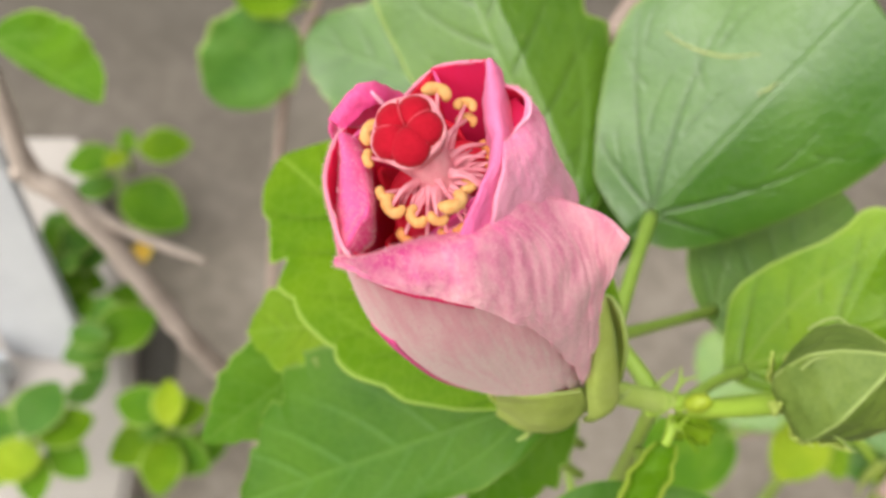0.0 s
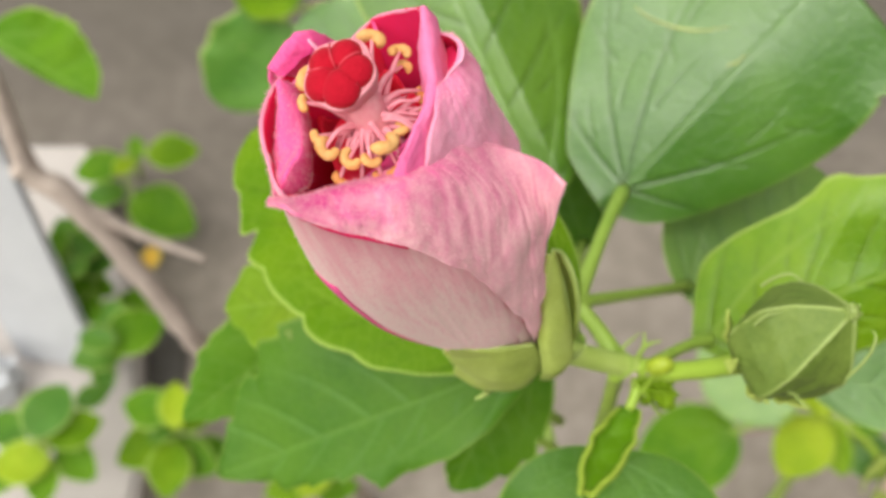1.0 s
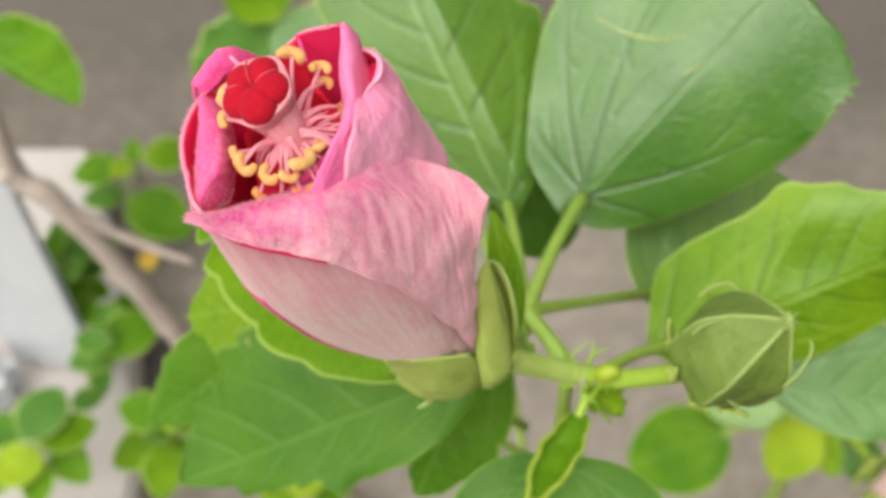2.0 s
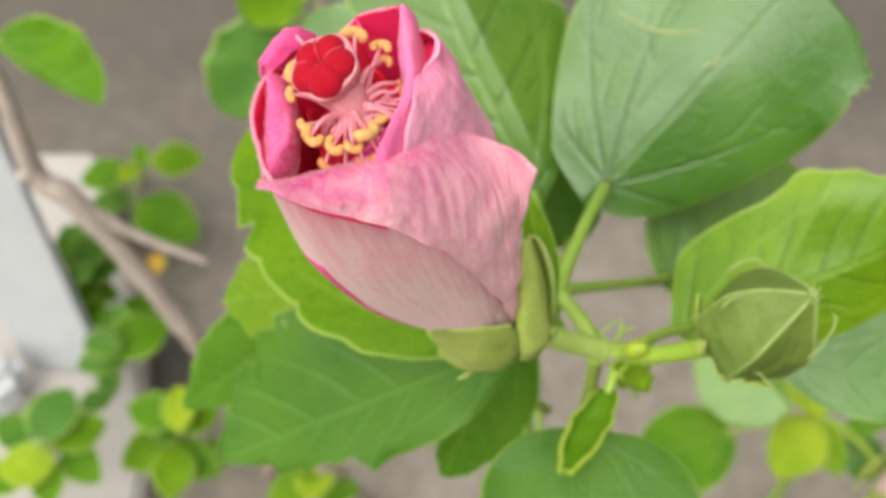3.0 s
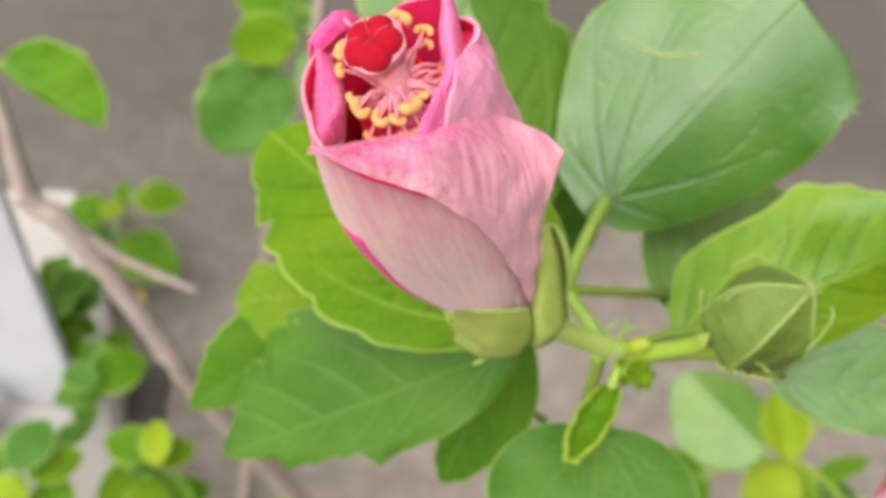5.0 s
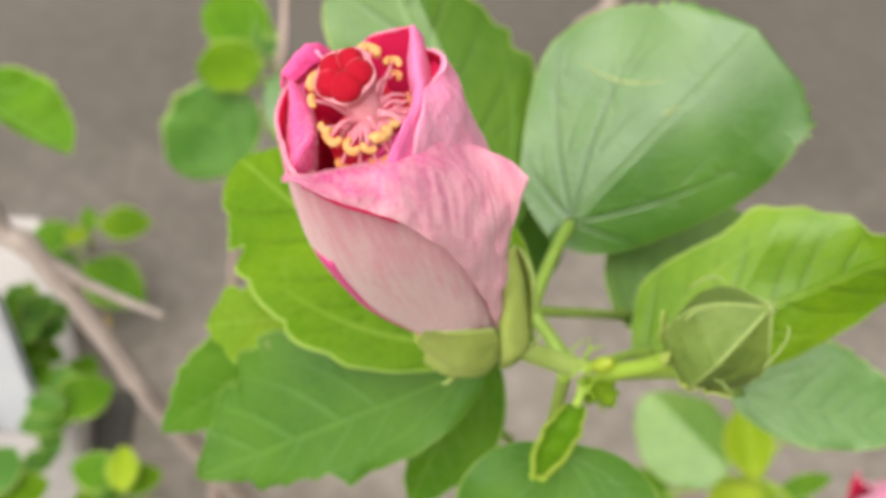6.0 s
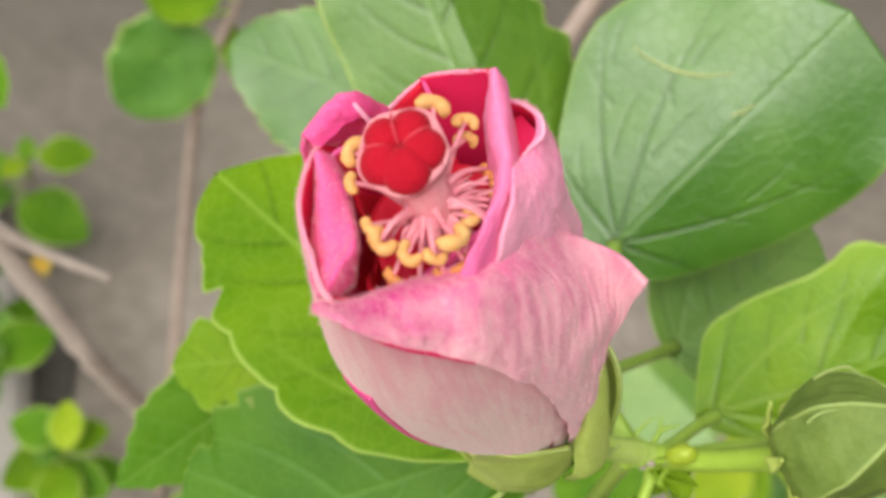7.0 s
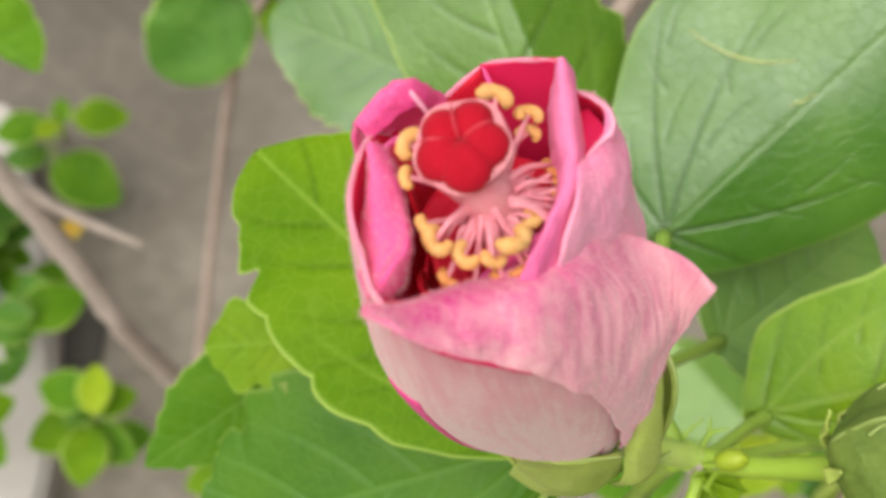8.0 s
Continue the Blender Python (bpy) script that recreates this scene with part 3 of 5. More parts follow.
leaf_on(shrub, "leaf", LEAF_PALE_LIME, (-0.0241, 0.1786, 0.7222), (-0.0540, 0.1740, 0.7225), (0.12, -0.53, 0.84), 0.0115, 0.0115, (0.030, 0.165, 0.68), edges=STAR_EDGES, cup=0.05, ripple=0.04, seed=8)
leaf_on(shrub, "leaf", LEAF_DEEP, (-0.0354, 0.1828, 0.7004), (-0.0675, 0.1600, 0.6914), (0.14, -0.48, 0.87), 0.0104, 0.0144, (0.032, 0.165, 0.66), edges=MID_EDGES, res=(70, 130), cup=0.06, droop=0.0, seed=9)
leaf_on(shrub, "leaf", LEAF_DARK, (0.0130, 0.1453, 0.7471), (-0.0535, 0.1379, 0.7076), (0.07, -0.46, 0.88), 0.0147, 0.0268, (0.0262, 0.1500, 0.7580), edges=DARK_EDGES, pale_rim=0.35, teeth=6, depth=0.10, start=0.35, res=(84, 190), cup=0.04, droop=0.0, ripple=0.025, seed=10)
leaf_on(shrub, "leaf", LEAF_DEEP, (0.0190, 0.1740, 0.7115), (0.0005, 0.1440, 0.6800), (-0.03, -0.46, 0.89), 0.0150, 0.0090, (0.0262, 0.1520, 0.7560), widest=0.85, blunt=0.6, teeth=4, depth=0.20, start=0.4, cup=0.10, seed=11)
leaf_on(shrub, "leaf", LEAF_DARK, (0.0338, 0.1249, 0.7457), (0.0296, 0.0909, 0.7341), (-0.11, -0.38, 0.92), 0.0233, 0.0233, (0.0350, 0.1400, 0.732), palm=((-32, 0.8), (32, 0.8), (-60, 0.6), (60, 0.6)), widest=0.7, blunt=0.5, cup=0.05, droop=0.04, pale_rim=0.4, seed=12)
leaf_on(shrub, "leaf", LEAF_BLUE, (0.0891, 0.1629, 0.7112), (0.1376, 0.1545, 0.7053), (-0.32, -0.45, 0.83), 0.0190, 0.0105, (0.0420, 0.1390, 0.7560), widest=0.75, blunt=0.6, teeth=6, depth=0.06, start=0.4, cup=0.1, seed=13)
leaf_on(shrub, "leaf", LEAF_LIME, (0.0220, 0.1352, 0.7834), (0.0180, 0.1569, 0.7900), (-0.08, -0.56, 0.82), 0.003, 0.0035, (0.0245, 0.1390, 0.7680), widest=0.8, blunt=0.7, cup=0.5, droop=-0.06, seed=14)

# young folded leaf hanging from the node
fold = []
for i in range(14):
    f = i / 13
    c = np.array((0.0356, 0.1300, 0.7580)) * (1 - f) + np.array((0.0258, 0.1120, 0.7575)) * f
    w = (0.0044 + 0.0003 * math.sin(1.5 * i + 0.6)) * math.sin(math.pi * (0.12 + 0.83 * f)) ** 0.7
    row = []
    for j in range(9):
        a = -0.9 * math.pi / 2 + 0.9 * math.pi * j / 8
        row.append(c + np.array((0.86, -0.15, 0.0)) * math.sin(a) * w + np.array((0.0, 0.52, -0.74)) * math.cos(a) * w)
    fold.append(row)
part("young_leaf", sheet(net(fold, 28, 18), 0.0004, 2), [LEAF_MID, LEAF_MID], shrub, "folded lime green young leaf")
rim = [fold[i][0] for i in range(14)] + [fold[13][j] for j in (2, 4, 6)] + [fold[i][8] for i in range(13, -1, -1)]
rim = [p + np.array((0.0001, -0.0001, 0.00015)) * math.sin(2.3 * n) for n, p in enumerate(rim)]
part("leaf_rim", tube(rim, [0.0003, 0.0005, 0.0006, 0.0006, 0.0006, 0.0005, 0.0003], 90, 8, 0.4, 9), LEAF_RIM, shrub, "pale frilled margin of the young leaf")
part("petiole", tube([KNOT, (0.0370, 0.1335, 0.7585), (0.0354, 0.1300, 0.7572)], [0.0014, 0.0012, 0.001], 10, 8), STEM_LIGHT, shrub)
for k, (dx, dy, dz, w) in enumerate(((0.004, -0.006, -0.008, 0.0016), (0.001, -0.004, -0.009, 0.0014), (0.006, -0.003, -0.006, 0.0013), (0.0045, -0.0085, -0.0065, 0.0012), (0.007, -0.005, -0.003, 0.0015), (0.0055, -0.006, -0.0095, 0.0013), (0.0035, -0.0035, -0.0065, 0.0018))):
    s0 = np.array(KNOT) + np.array((0.002, -0.001, -0.001))
    rows_ = []
    for i in range(7):
        f = i / 6
        c = s0 + np.array((dx, dy, dz)) * 0.75 * f + np.array((0.0012, 0.0, 0.001)) * math.sin(3 * f + k)
        rows_.append([c + np.array((math.cos(0.6 * k), -0.3, math.sin(0.6 * k) * 0.6)) * 1.9 * w * e * math.sin(math.pi * (0.15 + 0.8 * f)) + np.array((0, -0.0004, 0.0006)) * e * e for e in (-1, 0, 1)])
    part("young_leaf", sheet(net(np.array(rows_), 14, 7), 0.0004, 1), LEAF_PALE_LIME, shrub)
for ends in (((-0.0030, 0.0030, 0.0016), (0.0004, 0.0058, 0.0036)), ((0.0012, 0.0034, 0.0022), (0.0014, 0.0060, 0.0040)), ((0.0016, 0.0036, 0.0022), (0.0048, 0.0044, 0.0030))):
    s0 = Vector(KNOT) + Vector((-0.001, 0, 0.001))
    part("stipule", tube([s0, Vector(KNOT) + Vector(ends[0]), Vector(KNOT) + Vector(ends[1])], [0.0005, 0.0004, 0.00012], 12, 6), STEM_LIGHT, shrub, "thin curling stipule")
rs = random.Random(5)
for i in range(11):
    s = Vector(KNOT) + Vector((rs.uniform(-.002, .005), rs.uniform(-.003, .001), rs.uniform(-.003, .002)))
    d = Vector((rs.uniform(-.8, 1.0), rs.uniform(-1, .6), rs.uniform(-.3, 1))).normalized() * rs.uniform(.003, .0065)
    part("stipule", tube([s, s + d * 0.6 + Vector((0, 0, .0005)), s + d + Vector((.001, 0, .0012))], [0.0005, 0.00042, 0.00012], 8, 6), STEM_LIGHT, shrub)


# ---- the closed bud ----
def bud(parent, foot, top, size, hooks):
    axis = (Vector(top) - Vector(foot))
    ln = axis.length
    q = axis.to_track_quat("Z", "Y").to_matrix().to_4x4()
    m = Matrix.Translation(foot) @ q

    spin = radians(95)

    def surf(a, h):
        """Radius of the bud: five keeled sepals with flat faces between, drawn in to a point."""
        r = size * (np.interp(h, [0, .06, .18, .35, .55, .75, .90, 1.0], [.40, .74, .96, 1.04, .98, .72, .36, .06]))
        u = abs(((a - spin + 0.25 * h) / (2 * math.pi / 5) + 0.5) % 1.0 - 0.5) * 2
        keel = 1.06 - 0.50 * u + 0.27 * u * u
        wave = 0.06 * noise.noise(Vector((3 * math.cos(a), 3 * math.sin(a), 4 * h))) + 0.02 * noise.noise(Vector((8 * math.cos(a), 8 * math.sin(a), 9 * h)))
        return r * (keel * min(1.0, 0.35 + 2.5 * h) + 0.92 * max(0.0, 0.65 - 2.5 * h)) * (1 + wave)

    rows = []
    for i in range(40):
        h = i / 39
        rows.append([m @ Vector((surf(a, h) * math.cos(a), surf(a, h) * math.sin(a), h * ln)) for a in [2 * math.pi * j / 100 for j in range(101)]])
    body = part("bud", sheet(np.array(rows), 0.0004, 1), BUD, parent, "closed five-ribbed green flower bud")
    for k in range(5):
        pts = []
        for i in range(12):
            h = 0.06 + 0.93 * i / 11
            a = spin + 2 * math.pi * k / 5 - 0.25 * h
            r = surf(a, h) * 0.99
            pts.append(m @ Vector((r * math.cos(a), r * math.sin(a), h * ln)))
        part("rib", tube(pts, [0.0002, 0.00038, 0.00046], 24, 7, 0.3, k), BUD_RIB, body)
    part("tip", blob(m @ Vector((0, 0, ln)), (0.0012, 0.0012, 0.0016)), BUD_RIB, body)
    for k in range(7):
        a = 2 * math.pi * k / 7 + 0.3
        c, s = math.cos(a), math.sin(a)
        reach = (1.0, 1.12, 0.98, 1.04, 1.1, 1.0, 1.06)[k]
        line = [(0.30, 0.0), (0.80, 0.04), (0.86, 0.10), (0.93 * reach, 0.16), (0.99 * reach, 0.20), (1.05 * reach, 0.22)]
        grid = []
        for n, (r, h) in enumerate(line):
            w = size * (0.12, 0.14, 0.11, 0.07, 0.04, 0.015)[n]
            grid.append([m @ Vector((r * size * c - s * w * e, r * size * s + c * w * e, h * ln)) for e in (-1, 0, 1)])
        part("bract", sheet(net(np.array(grid), 14, 6), 0.0005, 1), SEPAL, body)
    for k in range(5):
        a = spin + 2 * math.pi * (k + 0.4) / 5
        tip_ = m @ Vector((0.0012 * math.cos(a), 0.0012 * math.sin(a), ln * 1.03))
        part("tip", tube([m @ Vector((0.0008 * math.cos(a), 0.0008 * math.sin(a), ln * 0.97)), tip_, tip_ + Vector((0.0006 * math.cos(a), 0.0004 * math.sin(a), 0.0006))], [0.0006, 0.0004, 0.0001], 8, 6), BUD_RIB, body)
    for hook in hooks:
        part("bract", tube(hook, [0.0003, 0.0003, 0.00024, 0.0001], 18, 7), BUD_RIB, body, "thin curling bract")
    return body


bud(shrub, (0.0551, 0.1279, 0.7806), (0.0672, 0.1263, 0.8010), 0.0100, [
    [(0.0668, 0.1180, 0.7930), (0.0690, 0.1193, 0.7960), (0.0705, 0.1210, 0.7984), (0.0709, 0.1226, 0.7996), (0.0703, 0.1234, 0.8000)],
    [(0.0530, 0.1325, 0.7995), (0.0549, 0.1330, 0.8013), (0.0574, 0.1330, 0.8026), (0.0594, 0.1314, 0.8026)],
    [(0.0515, 0.1262, 0.7970), (0.0533, 0.1272, 0.7983), (0.0560, 0.1275, 0.7993)],
    [(0.0580, 0.1175, 0.7890), (0.0587, 0.1160, 0.7905), (0.0590, 0.1142, 0.7916), (0.0603, 0.1135, 0.7914)]])


# ---- the half-open flower ----
def flower(parent, m, label, fuzzy=False):
    """A half-open bloom in millimetres: x to its side, y to its back, z up its axis."""
    mm = m @ Matrix.Scale(0.001, 4)

    def put(name, bm, mats, over, label_=""):
        bm.transform(mm)
        return part(name, bm, mats, over, label_)

    def soft_curve(xs, ys):
        """A smoothed curve through a few heights or angles."""
        grid = np.linspace(xs[0], xs[-1], 241)
        v = np.interp(grid, xs, ys)
        for _ in range(200):
            v[1:-1] = (v[:-2] + 2 * v[1:-1] + v[2:]) / 4
        return lambda x: float(np.interp(x, grid, v))

    prof = soft_curve([0, 12, 18, 30, 47, 60, 70, 82], [5, 8.4, 11.6, 16.6, 20.1, 20.2, 19.8, 18.5])
    flatten = soft_curve([-186, -160, -146, -132, -118, -92, -70, -45, -14], [0.97, 0.99, 1.0, 0.96, 0.82, 0.68, 0.68, 0.70, 0.62])
    cup = []
    for i in range(12):
        h = -9 + 14 * i / 11
        r = float(np.interp(h, [-9, -7, -3, 5], [3.2, 5.6, 7.0, 8.0]))
        cup.append([(r * math.cos(2 * math.pi * j / 40), r * math.sin(2 * math.pi * j / 40), h) for j in range(41)])
    body = put("flower", sheet(np.array(cup), 0.7, 1), SEPAL, parent, label)
    put("receptacle", blob((0, 0, -5.5), (5.6, 5.6, 4)), SEPAL, body)

    downy = []

    def wall(name, a0, a1, low, high, radius, mats, rows=44, cols=56, thick=0.5, crinkle=0.25, seed=0, centre=(0.0, 0.0), down=0):
        """A petal as a piece of the bloom's wall: from angle a0 to a1, between the heights low(a) and high(a), at radius(a, h, f)."""
        pos = np.zeros((rows, cols, 3))
        for j in range(cols):
            a = a0 + (a1 - a0) * j / (cols - 1)
            for i in range(rows):
                f = i / (rows - 1)
                h = low(a) + (high(a) - low(a)) * f
                r = radius(a, h, f)
                r += crinkle * (noise.noise(Vector((a * 0.05 + seed, h * 0.03, seed))) * 1.6 + noise.noise(Vector((a * 0.22 + seed, h * 0.02, 7 + seed))))
                pos[i, j] = (centre[0] + r * math.cos(radians(a)), centre[1] + r * math.sin(radians(a)), h)
        downy.append((pos, down))
        return put(name, sheet(pos, thick), mats, body)

    def patch(name, control, mats, rows=36, cols=36, thick=0.5, rough=0.25, seed=0, folds=0.0, crumple=0.0, down=0):
        """A petal through a small net of control points, slightly crumpled, with folds running along its length."""
        pos = net(np.array(control), rows, cols)
        for i in range(rows):
            for j in range(cols):
                p = Vector(pos[i, j])
                n = Vector((noise.noise(p * 0.16 + Vector((seed, 0, 0))), noise.noise(p * 0.16 + Vector((0, seed, 9))), noise.noise(p * 0.12 + Vector((5, 5, seed)))))
                fold_ = folds * noise.noise(Vector((j * 0.30 + 0.05 * i, i * 0.02, seed))) * math.sin(math.pi * i / (rows - 1))
                fine_ = noise.noise(p * 0.7 + Vector((seed, 3, 1))) * rough * 0.45
                pos[i, j] = p + n * rough * 2 + Vector((0.3, -0.8, 0.4)) * (fold_ + fine_)
                if crumple:
                    pos[i, j] += np.array(noise.noise_vector(p * 0.55 + Vector((seed, seed, 2)))) * crumple + np.array(noise.noise_vector(p * 1.5 + Vector((seed, 1, 2)))) * crumple * 0.45
        downy.append((pos, down))
        return put(name, sheet(pos, thick), mats, body)

    # lower front petal, pale outside; the bloom is flattened towards the front
    def lower_r(a, h):
        k = flatten(a)
        ease = min(1.0, max(0.0, (h - 4) / 28))
        ease = ease * ease * (3 - 2 * ease)
        return prof(h) * (1 - (1 - k) * ease) * (1 - 0.10 * max(0.0, (h - 50) / 25) * (a < -138) * min(1, (-138 - a) / 15))
    def rim(points, radius, mat_, n=30):
        """The soft thickened edge of a petal."""
        return put("petal_edge", tube(points, [radius * 0.5, radius, radius, radius * 0.5], n, 7, 0.25, 4), mat_, body)

    wall("petal", -216, -14, lambda a: 1.0, lambda a: float(np.interp(a, [-216, -206, -190, -172, -150, -140, -130, -118, -92, -70, -50, -30, -14], [66, 71.0, 72.6, 73.4, 74.0, 73.6, 71.5, 67.0, 62, 53, 36, 17, 11])),
         lambda a, h, f: lower_r(a, h), [PETAL_OUT, PETAL_IN], rows=60, cols=120, crinkle=0.09, seed=1, down=5000)
    edge_line = []
    for a in (-206, -196, -184, -172, -160, -150, -142, -136):
        h = float(np.interp(a, [-206, -190, -172, -150, -140, -130], [71.0, 72.6, 73.4, 74.0, 73.6, 71.5]))
        edge_line.append((lower_r(a, h) * math.cos(radians(a)), lower_r(a, h) * math.sin(radians(a)), h))
    rim(edge_line, 0.26, PETAL_BACK)
    # petal tucked behind on the shaded flank, the flank and back petals
    wall("petal", -262, -150, lambda a: 1.0, lambda a: float(np.interp(a, [-262, -216, -150], [62, 66, 60])), lambda a, h, f: prof(h) - 1.5, [PETAL_SIDE, PETAL_IN], cols=40, seed=2)
    wall("petal", -50, 125, lambda a: 1.0, lambda a: float(np.interp(a, [-50, -10, 40], [34, 44, 54])), lambda a, h, f: float(np.interp(h, [0, 12, 30, 54], [7, 9.0, 10.6, 11.4])), [PETAL_OUT, PETAL_IN], cols=50, seed=9)
    # upper front petal folded over: three-cornered, with a pointed free corner and an overhanging fold below
    patch("petal", [
        [(-15.2, -14.2, 73.2), (-11.9, -17.0, 75.4), (-7.6, -17.4, 70.6), (-3.6, -17.0, 66.6), (0.4, -16.3, 61.6), (4.6, -14.6, 52.4), (6.9, -11.6, 39), (8.0, -8.7, 24), (8.4, -7.0, 16), (8.2, -5.6, 10)],
        [(-15.2, -14.0, 73.4), (-12.0, -16.4, 75.4), (-7.8, -16.0, 71.6), (-3.2, -15.2, 68.4), (1.2, -13.8, 63.8), (5.8, -12.2, 55), (9.0, -10.6, 46), (11.0, -8.6, 36), (11.5, -6.6, 28), (10.9, -4.6, 21)],
        [(-15.3, -13.4, 73.0), (-12.2, -14.2, 73.2), (-8.4, -12.6, 70.8), (-3.6, -11.2, 68.8), (1.4, -8.8, 66.6), (6.0, -6.6, 61.5), (9.6, -5.4, 55.4), (12.8, -4.6, 48.4), (14.4, -4.2, 43), (13.9, -3.6, 35)],
        [(-15.4, -12.6, 71.6), (-12.1, -12.2, 70.4), (-9.2, -10.6, 69.0), (-6.4, -8.8, 67.2), (-2.2, -7.0, 66.4), (1.8, -4.9, 66.3), (5.6, -1.6, 63.6), (10.4, 1.6, 57.4), (15.4, 0.8, 53.0), (19.5, -2.5, 52.0)]],
        [PETAL_FLAP, PETAL_IN], rows=60, cols=120, rough=0.30, seed=3, folds=0.38, crumple=0.10, down=5000)
    rim([(-12.1, -12.2, 70.4), (-9.2, -10.6, 69.0), (-6.4, -8.8, 67.2), (-2.2, -7.0, 66.4), (1.8, -4.9, 66.3), (5.6, -1.6, 63.6)], 0.3, PETAL_FLAP)
    # hot pink edge of the petal below, showing along the flank, and the crease under the fold
    wall("petal_edge", -148, -134.5, lambda a: 4.0, lambda a: 50.0, lambda a, h, f: lower_r(a, h) + 0.22 + 0.3 * math.sin(math.pi * f), [PETAL_CURL, PETAL_CURL], rows=24, cols=10, thick=0.3, crinkle=0.1, seed=1)
    rim([(-12.2, -16.6, 74.2), (-7.6, -17.0, 69.6), (-3.6, -16.6, 65.8), (-0.4, -16.0, 61.8)], 0.34, PETAL_IN)
    # ridge petal rolled along the far side of the mouth
    patch("petal", [
        [(3.0, 13.2, 63), (3.6, 13.9, 72.2), (4.5, 14.1, 72.3), (5.6, 13.0, 66)],
        [(2.2, 9.4, 61), (2.9, 10.0, 69.8), (4.5, 10.4, 71.6), (5.9, 10.8, 66)],
        [(2.2, 5.8, 61), (3.0, 6.2, 69.4), (4.6, 6.6, 71.0), (6.2, 7.2, 66.4)],
        [(2.7, 2.2, 61), (3.7, 2.7, 69.2), (5.0, 3.2, 70.2), (6.2, 4.2, 66.6)],
        [(2.3, -1.6, 60), (3.1, -1.3, 69.3), (4.4, -0.7, 69.7), (6.4, 1.6, 65.4)],
        [(0.9, -4.6, 59), (1.7, -4.3, 69.0), (3.2, -3.6, 69.0), (5.8, -0.8, 63.6)],
        [(-1.2, -8.0, 57), (-0.7, -7.4, 67.4), (1.0, -6.8, 67.0), (4.4, -3.4, 61.6)],
        [(-3.4, -10.6, 54), (-2.8, -10.2, 63.6), (-0.8, -9.6, 63.0), (3.0, -6.2, 58)]], [PETAL_RIDGE, PETAL_RIDGE], rows=80, cols=44, rough=0.34, seed=4, folds=0.25, crumple=0.20, down=2000)
    # flank petal with the hot pink pocket behind its rim
    patch("petal", [
        [(2.5, -7, 52), (6.0, -3, 46), (9.4, 1.0, 42), (11.0, 5.6, 38), (10.6, 9, 38), (8, 12, 38), (4.6, 13.4, 38), (1, 13.4, 38)],
        [(2.3, -6.8, 63.0), (6.4, -2.2, 60), (9.6, 1.2, 55), (11.6, 5.9, 48), (11.2, 9.8, 47), (8.6, 13, 46), (5.2, 14.4, 45), (1.5, 14.8, 45)],
        [(3.2, -4.6, 67.6), (6.6, -0.9, 65.0), (9.0, 1.8, 62), (10.8, 5.3, 59), (10.6, 9.2, 58), (8.4, 13, 57), (5.6, 14.6, 56), (2.0, 15.2, 56)],
        [(4.5, -0.8, 69.6), (6.7, 1.5, 67.8), (8.6, 3.4, 66.8), (9.9, 5.7, 66.2), (9.6, 8.8, 66), (7.6, 12, 65), (5.8, 13.6, 64), (2.6, 14.8, 63)],
        [(4.9, 2.6, 70.0), (6.1, 4.0, 69.4), (7.4, 4.9, 70.2), (8.8, 5.9, 70.9), (8.7, 8.4, 70.6), (7.2, 11.0, 69.4), (5.6, 12.8, 68.4), (3.4, 14.2, 69.0)]], [PETAL_SIDE, PETAL_IN], rows=60, cols=84, rough=0.36, seed=5, folds=0.3, crumple=0.11, down=2200)
    rim([(6.1, 4.0, 69.5), (7.4, 4.9, 70.4), (8.8, 5.9, 71.1), (8.7, 8.4, 70.8), (7.2, 11.0, 69.6), (5.6, 12.8, 68.6)], 0.3, PETAL_SIDE)
    patch("petal", [
        [(4.8, 4.2, 66.0), (6.6, 5.4, 67.0), (8.2, 6.6, 67.6)],
        [(4.8, 8.0, 65.5), (6.6, 8.8, 66.6), (8.2, 9.2, 67.2)],
        [(4.6, 12.0, 65.0), (5.6, 12.2, 65.8), (6.6, 12.2, 66.4)]], [PETAL_IN, PETAL_IN], rows=16, cols=14, rough=0.2, seed=21)
    # back petal, hot pink inside, and the darker fold beside it
    patch("petal", [
        [(-6, 13.6, 40), (-3, 13.6, 40), (1, 12, 40), (5, 9, 40)],
        [(-5.4, 16.2, 57), (-3.2, 16.0, 57), (1, 14.4, 58), (4.4, 12.2, 60)],
        [(-5.0, 17.8, 66.0), (-3.2, 17.2, 67.0), (0, 15.8, 69.4), (3.5, 13.9, 72.0)],
        [(-4.7, 18.2, 67.2), (-3.0, 17.4, 68.6), (0.2, 15.8, 70.6), (3.6, 13.9, 72.6)]], [PETAL_IN, PETAL_BACK], rows=32, cols=30, rough=0.14, seed=6)
    rim([(-4.7, 18.2, 67.3), (-3.0, 17.4, 68.7), (0.2, 15.8, 70.7), (3.6, 13.9, 72.7), (4.4, 14.0, 72.4)], 0.3, PETAL_BACK)
    rim([(-4.7, 18.2, 67.2), (-3.8, 15.6, 67.4), (-2.8, 12.8, 67.6)], 0.28, PETAL_MID, 16)
    patch("petal", [
        [(-10, 12, 40), (-7, 13, 40), (-4, 13, 40)],
        [(-9.6, 14.6, 57), (-7, 15.4, 57), (-4.6, 15.6, 58)],
        [(-8.8, 15.8, 64.6), (-7.2, 16.6, 66.0), (-4.8, 18.0, 67.0)]], [PETAL_DEEP, PETAL_BACK], rows=24, cols=20, rough=0.15, seed=16)
    rim([(-9.6, 14.4, 66.4), (-8.8, 15.9, 65.2), (-7.2, 16.7, 66.2), (-4.8, 18.1, 67.2)], 0.3, PETAL_BACK, 16)
